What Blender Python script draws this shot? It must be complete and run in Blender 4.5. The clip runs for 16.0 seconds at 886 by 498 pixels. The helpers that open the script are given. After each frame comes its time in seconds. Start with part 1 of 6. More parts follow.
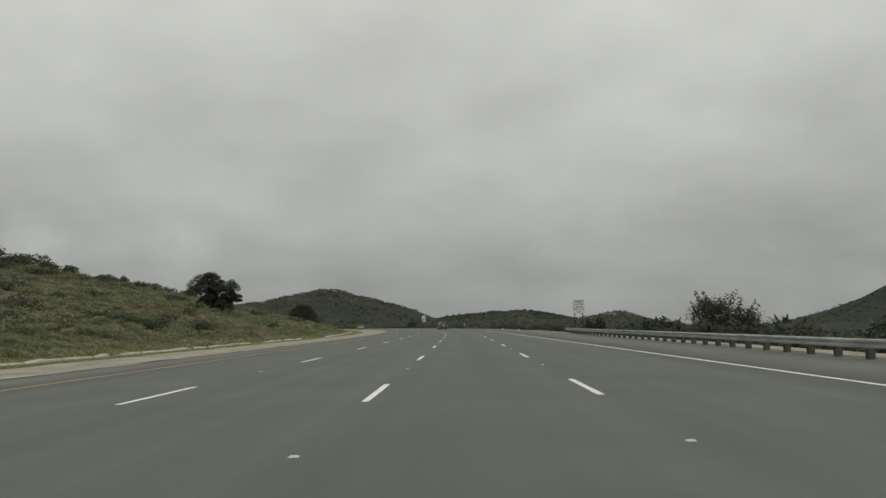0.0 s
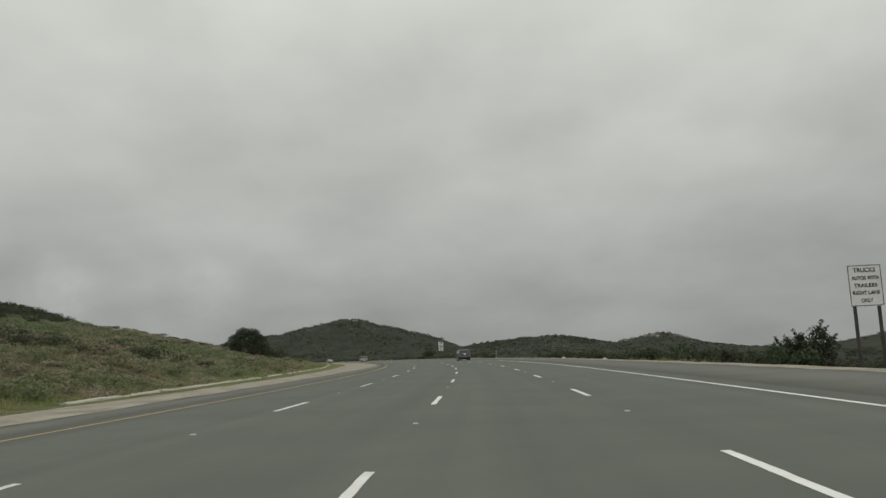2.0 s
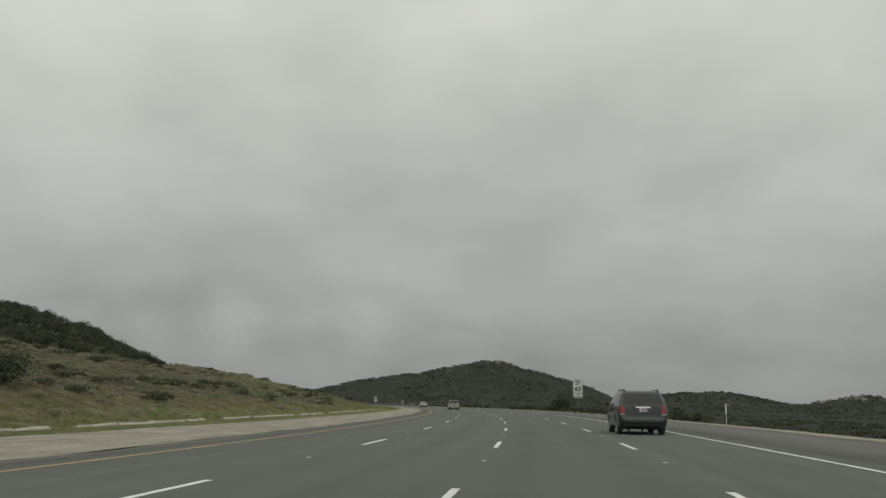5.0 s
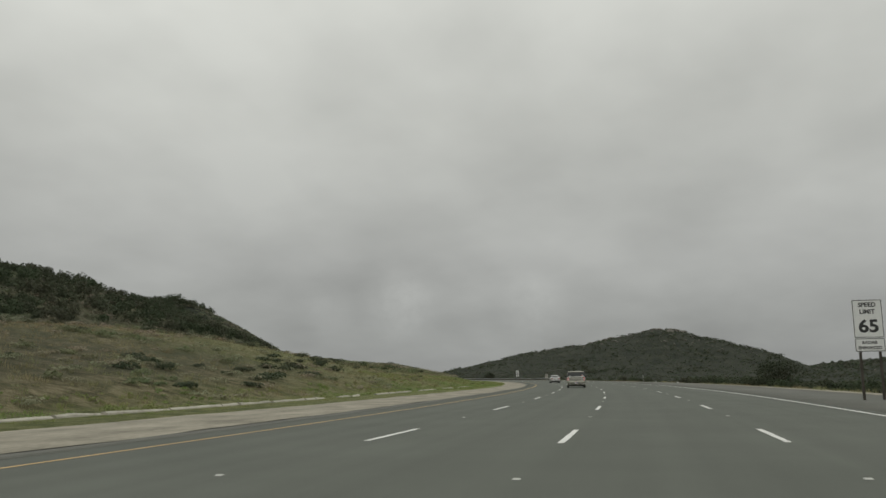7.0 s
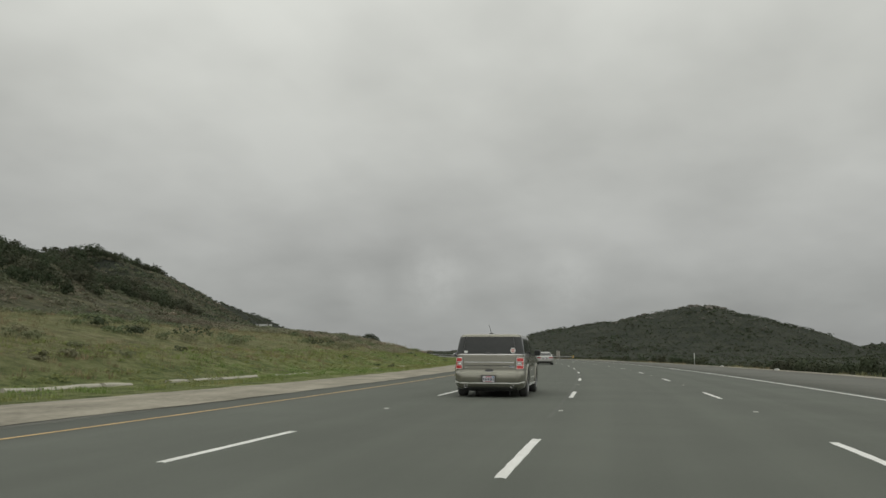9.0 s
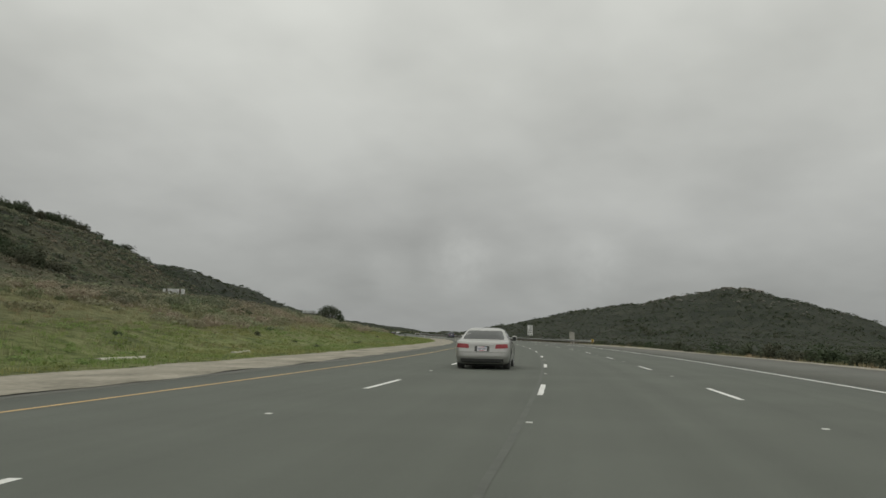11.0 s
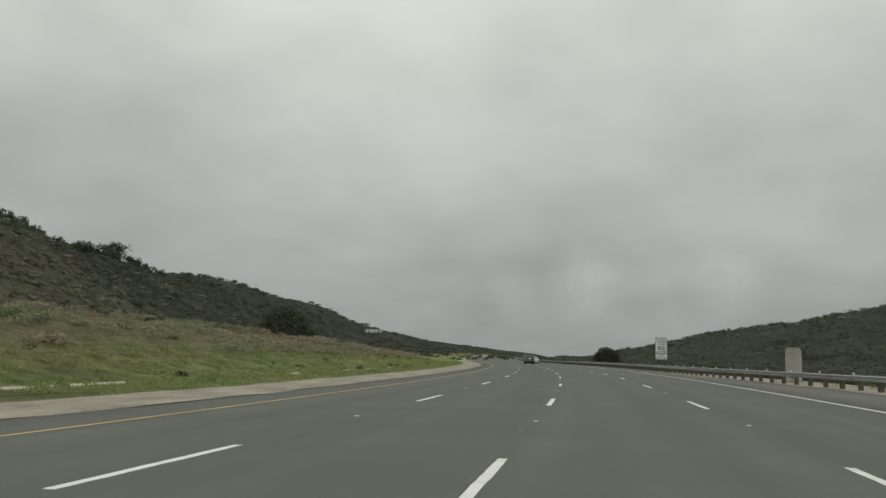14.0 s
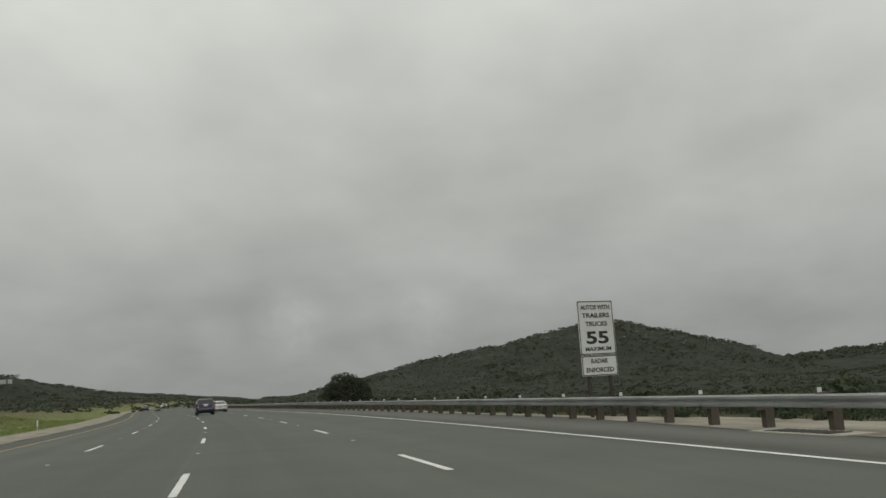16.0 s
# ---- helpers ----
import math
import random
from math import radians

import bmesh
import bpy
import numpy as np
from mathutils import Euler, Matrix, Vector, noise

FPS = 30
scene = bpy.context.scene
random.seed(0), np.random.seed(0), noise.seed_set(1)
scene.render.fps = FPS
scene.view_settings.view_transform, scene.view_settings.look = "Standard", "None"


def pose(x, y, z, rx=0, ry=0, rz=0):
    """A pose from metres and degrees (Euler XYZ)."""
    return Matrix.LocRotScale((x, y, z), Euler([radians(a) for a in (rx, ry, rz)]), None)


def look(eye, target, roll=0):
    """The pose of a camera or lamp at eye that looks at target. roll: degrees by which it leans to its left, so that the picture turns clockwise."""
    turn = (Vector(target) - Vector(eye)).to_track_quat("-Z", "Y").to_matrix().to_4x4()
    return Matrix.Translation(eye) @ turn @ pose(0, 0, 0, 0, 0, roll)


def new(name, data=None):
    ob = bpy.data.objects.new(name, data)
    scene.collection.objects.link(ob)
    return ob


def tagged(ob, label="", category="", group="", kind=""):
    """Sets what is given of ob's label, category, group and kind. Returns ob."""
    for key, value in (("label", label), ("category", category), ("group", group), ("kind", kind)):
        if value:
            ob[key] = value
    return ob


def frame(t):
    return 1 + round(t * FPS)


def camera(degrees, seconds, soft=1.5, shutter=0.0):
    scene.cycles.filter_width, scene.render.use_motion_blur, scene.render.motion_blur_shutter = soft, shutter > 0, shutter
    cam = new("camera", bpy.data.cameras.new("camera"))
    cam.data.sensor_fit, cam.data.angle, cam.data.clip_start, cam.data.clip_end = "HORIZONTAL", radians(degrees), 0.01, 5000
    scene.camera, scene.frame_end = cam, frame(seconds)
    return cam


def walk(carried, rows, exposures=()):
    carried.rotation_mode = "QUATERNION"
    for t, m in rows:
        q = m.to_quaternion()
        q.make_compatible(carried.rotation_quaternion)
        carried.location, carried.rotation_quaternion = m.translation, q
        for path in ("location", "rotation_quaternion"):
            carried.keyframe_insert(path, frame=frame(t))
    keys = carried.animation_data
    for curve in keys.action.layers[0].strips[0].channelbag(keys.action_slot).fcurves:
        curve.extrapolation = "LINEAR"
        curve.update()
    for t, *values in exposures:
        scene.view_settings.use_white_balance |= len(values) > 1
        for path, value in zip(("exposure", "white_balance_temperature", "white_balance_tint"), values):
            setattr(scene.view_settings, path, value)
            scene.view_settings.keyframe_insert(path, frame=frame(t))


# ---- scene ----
# ---------------------------------------------------------------- road line
LANE = 3.66                       # lane width
PERIOD, DASH = 14.63, 3.66        # 12 ft stripes every 48 ft
STEP = 2.0
BEND = [0.01, 0.117, 0.224, 1.307, 1.469, 1.095, 1.212, 1.379, 1.194, 1.157, 1.107, 0.95, 0.0, -0.8, -1.0, -0.6, -0.4,
        -0.2]                     # bend of the road in 1/km, every 60 m
SAG = [-0.079, -0.097, 0.241, 0.598, 0.515, 0.323, 0.291, 0.409, 0.476, 0.169, -0.183, 1.0, 4.0, 4.0, 2.0, 0.0, -1.0, -1.0]
_s = np.arange(-60, 1000, STEP)
_k = np.interp(_s, np.arange(-60, 1000, 60.0), BEND) * 1e-3
_g = np.interp(_s, np.arange(-60, 1000, 60.0), SAG) * 1e-5
_h = np.cumsum(_k) * STEP
_h -= _h[30]
_x, _y = np.cumsum(-np.sin(_h)) * STEP, np.cumsum(np.cos(_h)) * STEP
_z = np.cumsum(np.cumsum(_g) * STEP - np.cumsum(_g)[30] * STEP) * STEP
_x, _y, _z = _x - _x[30], _y - _y[30], _z - _z[30]


def heading(s):
    return float(np.interp(s, _s, _h))


def on_road(s, e, up=0.0):
    """The place s metres along the road, e metres to the right of the third lane's middle, up metres above it."""
    h = heading(s)
    over = min(s - _s[0], 0.0) + max(s - _s[-1], 0.0)
    x = float(np.interp(s, _s, _x)) - math.sin(h) * over
    y = float(np.interp(s, _s, _y)) + math.cos(h) * over
    z = float(np.interp(s, _s, _z))
    return Vector((x + e * math.cos(h), y + e * math.sin(h), z + up))


def at_road(s, e, up=0.0, turn=0.0):
    """A pose on the road: y ahead along it, x to the right."""
    return Matrix.Translation(on_road(s, e, up)) @ Matrix.Rotation(heading(s) + radians(turn), 4, "Z")


# ---------------------------------------------------------------- camera
EYE = 1.142
ROUTE = [  # seconds, metres along the road, metres right of the lane, yaw from the road, pitch, roll
    (0, -12.62, -0.278, 1.45, 5.30, -1.24),
    (0.5, 4.00, -0.267, 1.70, 5.74, -1.48),
    (1, 20.64, -0.308, 1.66, 5.90, -1.47),
    (1.5, 37.25, -0.365, 1.69, 6.06, -1.35),
    (2, 53.72, -0.603, 2.57, 7.35, -2.91),
    (2.5, 70.62, -0.751, 3.30, 8.35, -3.89),
    (3, 87.16, -0.993, 4.06, 7.79, -5.14),
    (3.5, 103.56, -1.067, 3.96, 3.83, -5.97),
    (4, 120.00, -0.891, 3.32, 2.38, -5.31),
    (4.5, 136.64, -0.701, 3.68, 6.16, -2.50),
    (5, 153.02, -0.530, 8.04, 10.72, 0.75),
    (5.5, 169.48, -0.391, 9.60, 11.38, 1.18),
    (6, 186.06, -0.312, 11.42, 10.97, 0.81),
    (6.5, 202.70, -0.282, 13.13, 10.01, 0.04),
    (7, 219.35, -0.293, 14.36, 9.02, -0.70),
    (7.5, 235.94, -0.334, 14.74, 8.51, -1.00),
    (8, 252.49, -0.387, 14.15, 8.22, -0.81),
    (8.5, 268.79, -0.547, 13.41, 7.78, -0.34),
    (9, 284.84, -0.710, 12.47, 7.38, 0.14),
    (9.5, 301.03, -1.067, 11.05, 7.21, -0.02),
    (10, 317.18, -1.307, 10.57, 6.98, 0.15),
    (10.5, 333.29, -1.354, 10.05, 6.54, 0.64),
    (11, 349.40, -1.269, 9.57, 6.02, 1.24),
    (11.5, 365.57, -1.111, 9.25, 5.60, 1.77),
    (12, 381.83, -0.942, 9.16, 5.44, 2.04),
    (12.5, 398.15, -0.788, 9.38, 5.51, 2.27),
    (13, 414.59, -0.700, 9.68, 5.64, 2.48),
    (13.5, 431.17, -0.739, 10.51, 6.21, 2.31),
    (14, 447.61, -0.744, 11.21, 7.58, 1.07),
    (14.5, 465.37, -0.773, 6.49, 9.05, -1.09),
    (15, 482.25, -0.797, -1.83, 9.61, -3.54),
    (15.5, 499.01, -0.925, -9.73, 9.41, -4.40),
    (16, 515.36, -0.994, -14.01, 9.81, -3.54),
]

def carried_pose(s, e, yaw, pitch, roll):
    eye = on_road(s, e, EYE)
    a, p = heading(s) + radians(yaw), radians(pitch)
    return look(eye, eye + Vector((-math.sin(a) * math.cos(p), math.cos(a) * math.cos(p), math.sin(p))), roll)


cam = camera(56.81, 16.0, soft=1.5, shutter=0.0)
walk(cam, [(t, carried_pose(*row)) for t, *row in ROUTE],
     [(0, 0.0), (3.5, 0.0), (4, 0.12), (4.5, 0.0), (5, -0.15), (6, -0.12), (7.5, -0.05), (8.5, 0.0), (13.5, 0.0), (15, -0.06), (16, -0.12)])

# ---------------------------------------------------------------- overcast daylight
SUN_UP, SUN_TURN = radians(52), radians(150)
world = bpy.data.worlds.new("overcast")
scene.world = world
world.use_nodes = True
wn, wl = world.node_tree.nodes, world.node_tree.links
wn.clear()


def wnode(kind, **values):
    n = wn.new(kind)
    for key, v in values.items():
        n.inputs[key].default_value = v
    return n


sky = wnode("ShaderNodeTexSky")
sky.sky_type, sky.sun_disc, sky.sun_elevation, sky.sun_rotation = "NISHITA", False, SUN_UP, SUN_TURN
sky.air_density, sky.dust_density = 1.0, 4.0
coord = wnode("ShaderNodeTexCoord")
split = wnode("ShaderNodeSeparateXYZ")
wl.new(coord.outputs["Generated"], split.inputs[0])
# clouds lie on a level sheet: divide by the height
lift = wnode("ShaderNodeMath")
lift.operation = "ADD"
lift.inputs[1].default_value = 0.35
wl.new(split.outputs["Z"], lift.inputs[0])
low = wnode("ShaderNodeMath")
low.operation = "MAXIMUM"
low.inputs[1].default_value = 0.08
wl.new(lift.outputs[0], low.inputs[0])
flat = wnode("ShaderNodeVectorMath")
flat.operation = "SCALE"
wl.new(coord.outputs["Generated"], flat.inputs[0])
inv = wnode("ShaderNodeMath")
inv.operation = "DIVIDE"
inv.inputs[0].default_value = 1.0
wl.new(low.outputs[0], inv.inputs[1])
wl.new(inv.outputs[0], flat.inputs["Scale"])


def cloud(scale, detail, rough, offset):
    m = wnode("ShaderNodeMapping")
    m.inputs["Location"].default_value = offset
    m.inputs["Scale"].default_value = (1.0, 0.9, 0.0)
    wl.new(flat.outputs[0], m.inputs[0])
    n = wnode("ShaderNodeTexNoise", Scale=scale, Detail=detail, Roughness=rough)
    wl.new(m.outputs[0], n.inputs["Vector"])
    return n


big, small = cloud(1.6, 4.0, 0.48, (3.1, 1.7, 0)), cloud(4.2, 4.0, 0.45, (9.2, 4.4, 0))
mix = wnode("ShaderNodeMath")
mix.operation = "MULTIPLY_ADD"
mix.inputs[1].default_value = 0.50
wl.new(small.outputs[0], mix.inputs[0])
wl.new(big.outputs[0], mix.inputs[2])
shade = wnode("ShaderNodeMapRange")
for i, v in ((1, 0.53), (2, 0.97), (3, 0.88), (4, 1.17)):
    shade.inputs[i].default_value = v
wl.new(mix.outputs[0], shade.inputs[0])
# two thin bright gaps low in the cloud sheet, ragged at the edge
gaps = shade.outputs[0]
ragged = wnode("ShaderNodeTexNoise", Scale=28.0, Detail=4.0, Roughness=0.6)
wl.new(coord.outputs["Generated"], ragged.inputs["Vector"])
for az, el, wide, gain in ((-28.4, 5.1, 0.062, 0.46), (-19.2, 4.8, 0.056, 0.38), (-33.5, 4.6, 0.045, 0.16)):
    off = wnode("ShaderNodeVectorMath")
    off.operation = "SUBTRACT"
    wl.new(coord.outputs["Generated"], off.inputs[0])
    off.inputs[1].default_value = (math.sin(radians(az)) * math.cos(radians(el)), math.cos(radians(az)) * math.cos(radians(el)), math.sin(radians(el)))
    far_off = wnode("ShaderNodeVectorMath")
    far_off.operation = "LENGTH"
    wl.new(off.outputs[0], far_off.inputs[0])
    fall = wnode("ShaderNodeMapRange")
    fall.interpolation_type = "SMOOTHSTEP"
    for i, v in ((1, 0.004), (2, wide), (3, gain), (4, 0.0)):
        fall.inputs[i].default_value = v
    wl.new(far_off.outputs["Value"], fall.inputs[0])
    part_of = wnode("ShaderNodeMath")
    part_of.operation = "MULTIPLY"
    wl.new(fall.outputs[0], part_of.inputs[0])
    wl.new(ragged.outputs[0], part_of.inputs[1])
    added = wnode("ShaderNodeMath")
    added.operation = "ADD"
    wl.new(gaps, added.inputs[0])
    wl.new(part_of.outputs[0], added.inputs[1])
    gaps = added.outputs[0]
# an overcast sky is about three times as bright overhead as at the horizon
rise = wnode("ShaderNodeMapRange")
for i, v in ((1, 0.0), (2, 1.0), (3, 0.0), (4, 1.0)):
    rise.inputs[i].default_value = v
wl.new(split.outputs["Z"], rise.inputs[0])
glow = wnode("ShaderNodeValToRGB")
wl.new(rise.outputs[0], glow.inputs[0])
ramp = glow.color_ramp
ramp.elements[0].position, ramp.elements[0].color = 0.0, (0.300, 0.308, 0.300, 1)
ramp.elements[1].position, ramp.elements[1].color = 1.0, (1.06, 1.08, 1.00, 1)
for p, c in ((0.05, (0.335, 0.344, 0.332)), (0.14, (0.405, 0.412, 0.394)), (0.30, (0.535, 0.543, 0.508)), (0.5, (0.725, 0.735, 0.685))):
    el = ramp.elements.new(p)
    el.color = (*c, 1)
lit = wnode("ShaderNodeMix")
lit.data_type, lit.blend_type = "RGBA", "MULTIPLY"
lit.inputs[0].default_value = 1.0
wl.new(glow.outputs[0], lit.inputs[6])
wl.new(gaps, lit.inputs[7])
veil = wnode("ShaderNodeBackground", Strength=1.0)
wl.new(lit.outputs[2], veil.inputs[0])
blue = wnode("ShaderNodeBackground", Strength=0.06)
wl.new(sky.outputs[0], blue.inputs[0])
both = wnode("ShaderNodeMixShader")
both.inputs[0].default_value = 0.96
wl.new(blue.outputs[0], both.inputs[1])
wl.new(veil.outputs[0], both.inputs[2])
wout = wnode("ShaderNodeOutputWorld")
wl.new(both.outputs[0], wout.inputs[0])

sun = new("sun", bpy.data.lights.new("sun", "SUN"))
sun.data.energy, sun.data.angle, sun.data.color = 0.55, radians(150), (1.0, 0.97, 0.93)
sun.matrix_world = look((0, 0, 50), Vector((0, 0, 50)) - Vector((math.sin(SUN_TURN) * math.cos(SUN_UP), math.cos(SUN_TURN) * math.cos(SUN_UP), math.sin(SUN_UP))))


# ---------------------------------------------------------------- materials
def material(name, tones, rough=0.8, metal=0.0, scale=1.0, grain=8.0, bump=0.0, bump_scale=None, each=0.0, spec=0.5, coords="Object", stretch=(1, 1, 1), coat=0.0):
    """A surface with variation at two scales. tones: two or three colours, dark to light."""
    m = bpy.data.materials.new(name)
    m.use_nodes = True
    n, l = m.node_tree.nodes, m.node_tree.links
    b = n["Principled BSDF"]
    tc, mp = n.new("ShaderNodeTexCoord"), n.new("ShaderNodeMapping")
    mp.inputs["Scale"].default_value = stretch
    l.new(tc.outputs[coords], mp.inputs[0])
    a, c = n.new("ShaderNodeTexNoise"), n.new("ShaderNodeTexNoise")
    a.inputs["Scale"].default_value, a.inputs["Detail"].default_value = scale, 5
    c.inputs["Scale"].default_value, c.inputs["Detail"].default_value = scale * grain, 3
    l.new(mp.outputs[0], a.inputs["Vector"])
    l.new(mp.outputs[0], c.inputs["Vector"])
    s = n.new("ShaderNodeMath")
    s.operation = "MULTIPLY_ADD"
    s.inputs[1].default_value = 0.5
    l.new(c.outputs[0], s.inputs[0])
    l.new(a.outputs[0], s.inputs[2])
    last = s
    if each:
        o, e = n.new("ShaderNodeObjectInfo"), n.new("ShaderNodeMath")
        e.operation = "MULTIPLY_ADD"
        e.inputs[1].default_value = each
        l.new(o.outputs["Random"], e.inputs[0])
        l.new(s.outputs[0], e.inputs[2])
        last = e
    r = n.new("ShaderNodeValToRGB")
    l.new(last.outputs[0], r.inputs[0])
    r.color_ramp.elements[0].position, r.color_ramp.elements[1].position = 0.52, 0.98 + each * 0.6
    r.color_ramp.elements[0].color, r.color_ramp.elements[1].color = (*tones[0], 1), (*tones[-1], 1)
    if len(tones) > 2:
        r.color_ramp.elements.new(0.75).color = (*tones[1], 1)
    l.new(r.outputs[0], b.inputs["Base Color"])
    b.inputs["Roughness"].default_value, b.inputs["Metallic"].default_value = rough, metal
    b.inputs["Specular IOR Level"].default_value, b.inputs["Coat Weight"].default_value = spec, coat
    if bump:
        u = n.new("ShaderNodeBump")
        u.inputs["Strength"].default_value, u.inputs["Distance"].default_value = bump, 0.02
        if bump_scale:
            d = n.new("ShaderNodeTexNoise")
            d.inputs["Scale"].default_value, d.inputs["Detail"].default_value = bump_scale, 4
            l.new(mp.outputs[0], d.inputs["Vector"])
            l.new(d.outputs[0], u.inputs["Height"])
        else:
            l.new(c.outputs[0], u.inputs["Height"])
        l.new(u.outputs[0], b.inputs["Normal"])
    return m


def asphalt_material():
    """Aged lane asphalt: fine aggregate, long worn wheel tracks, blotches and stains."""
    m = material("asphalt", [(0.088, 0.096, 0.081), (0.096, 0.104, 0.088), (0.105, 0.114, 0.097)], 0.86, scale=0.35, grain=60.0, bump=0.25, bump_scale=60.0, coords="UV", spec=0.3)
    n, l = m.node_tree.nodes, m.node_tree.links
    b = n["Principled BSDF"]
    ramp_out = b.inputs["Base Color"].links[0].from_socket
    tc, mp = n.new("ShaderNodeTexCoord"), n.new("ShaderNodeMapping")
    mp.inputs["Scale"].default_value = (1.1, 0.008, 1)
    l.new(tc.outputs["UV"], mp.inputs[0])
    w = n.new("ShaderNodeTexNoise")
    w.inputs["Scale"].default_value, w.inputs["Detail"].default_value = 1.0, 3
    l.new(mp.outputs[0], w.inputs["Vector"])
    r = n.new("ShaderNodeMapRange")
    for i, v in ((1, 0.3), (2, 0.7), (3, 0.88), (4, 1.08)):
        r.inputs[i].default_value = v
    l.new(w.outputs[0], r.inputs[0])
    x = n.new("ShaderNodeMix")
    x.data_type, x.blend_type = "RGBA", "MULTIPLY"
    x.inputs[0].default_value = 1.0
    l.new(ramp_out, x.inputs[6])
    l.new(r.outputs[0], x.inputs[7])
    l.new(x.outputs[2], b.inputs["Base Color"])
    return m


ASPHALT = asphalt_material()
SHOULDER = material("shoulder_asphalt", [(0.088, 0.091, 0.078), (0.116, 0.117, 0.101)], 0.9, scale=0.25, grain=40, bump=0.3, bump_scale=40, coords="UV")
WHITE_PAINT = material("road_paint_white", [(0.42, 0.42, 0.40), (0.62, 0.62, 0.59), (0.72, 0.72, 0.70)], 0.7, scale=1.2, grain=20, each=0.15)
YELLOW_PAINT = material("road_paint_yellow", [(0.40, 0.27, 0.11), (0.55, 0.38, 0.17)], 0.7, scale=0.8, grain=20)
TAR = material("tar_seal", [(0.062, 0.067, 0.056), (0.090, 0.097, 0.082)], 0.8, scale=1.5, coords="UV")
DIRT = material("verge_dirt", [(0.145, 0.132, 0.100), (0.240, 0.220, 0.172), (0.325, 0.298, 0.238)], 0.95, scale=0.9, grain=9, bump=0.8, bump_scale=7, coords="UV", stretch=(1, 0.45, 1))
BLACK_IRON = material("grate_iron", [(0.03, 0.03, 0.028), (0.06, 0.058, 0.053)], 0.7, 0.3)
DIKE = material("dike_concrete", [(0.17, 0.16, 0.13), (0.31, 0.295, 0.245), (0.40, 0.38, 0.32)], 0.95, scale=1.6, grain=8, bump=0.6, each=0.3)
CONCRETE = material("concrete", [(0.22, 0.215, 0.19), (0.37, 0.36, 0.325)], 0.9, scale=0.8, grain=12, bump=0.3, each=0.2)
STEEL = material("galvanised_steel", [(0.40, 0.41, 0.41), (0.58, 0.59, 0.59)], 0.5, 0.3, scale=1.0, grain=20)
WOOD = material("post_wood", [(0.054, 0.047, 0.038), (0.104, 0.090, 0.071)], 0.9, scale=2.0, grain=10, bump=0.4, each=0.25)
SIGN_WHITE = material("sign_white", [(0.62, 0.63, 0.61), (0.74, 0.75, 0.73)], 0.45, scale=1.5)
SIGN_BLACK = material("sign_black", [(0.018, 0.018, 0.018), (0.03, 0.03, 0.03)], 0.5)
SIGN_YELLOW = material("sign_yellow", [(0.62, 0.40, 0.03), (0.75, 0.5, 0.05)], 0.45)
SIGN_BACK = material("bare_aluminium", [(0.46, 0.47, 0.47), (0.60, 0.61, 0.61)], 0.5, 0.15, scale=0.7)
DARK_WOOD = material("dark_post_wood", [(0.035, 0.030, 0.024), (0.07, 0.06, 0.048)], 0.9, scale=2.0, grain=10, bump=0.4)
BARK = material("bark", [(0.06, 0.048, 0.036), (0.13, 0.105, 0.08)], 0.9, scale=3)
ROCK = material("rock", [(0.095, 0.092, 0.078), (0.185, 0.175, 0.150)], 0.95, scale=0.25, grain=6, bump=0.5)


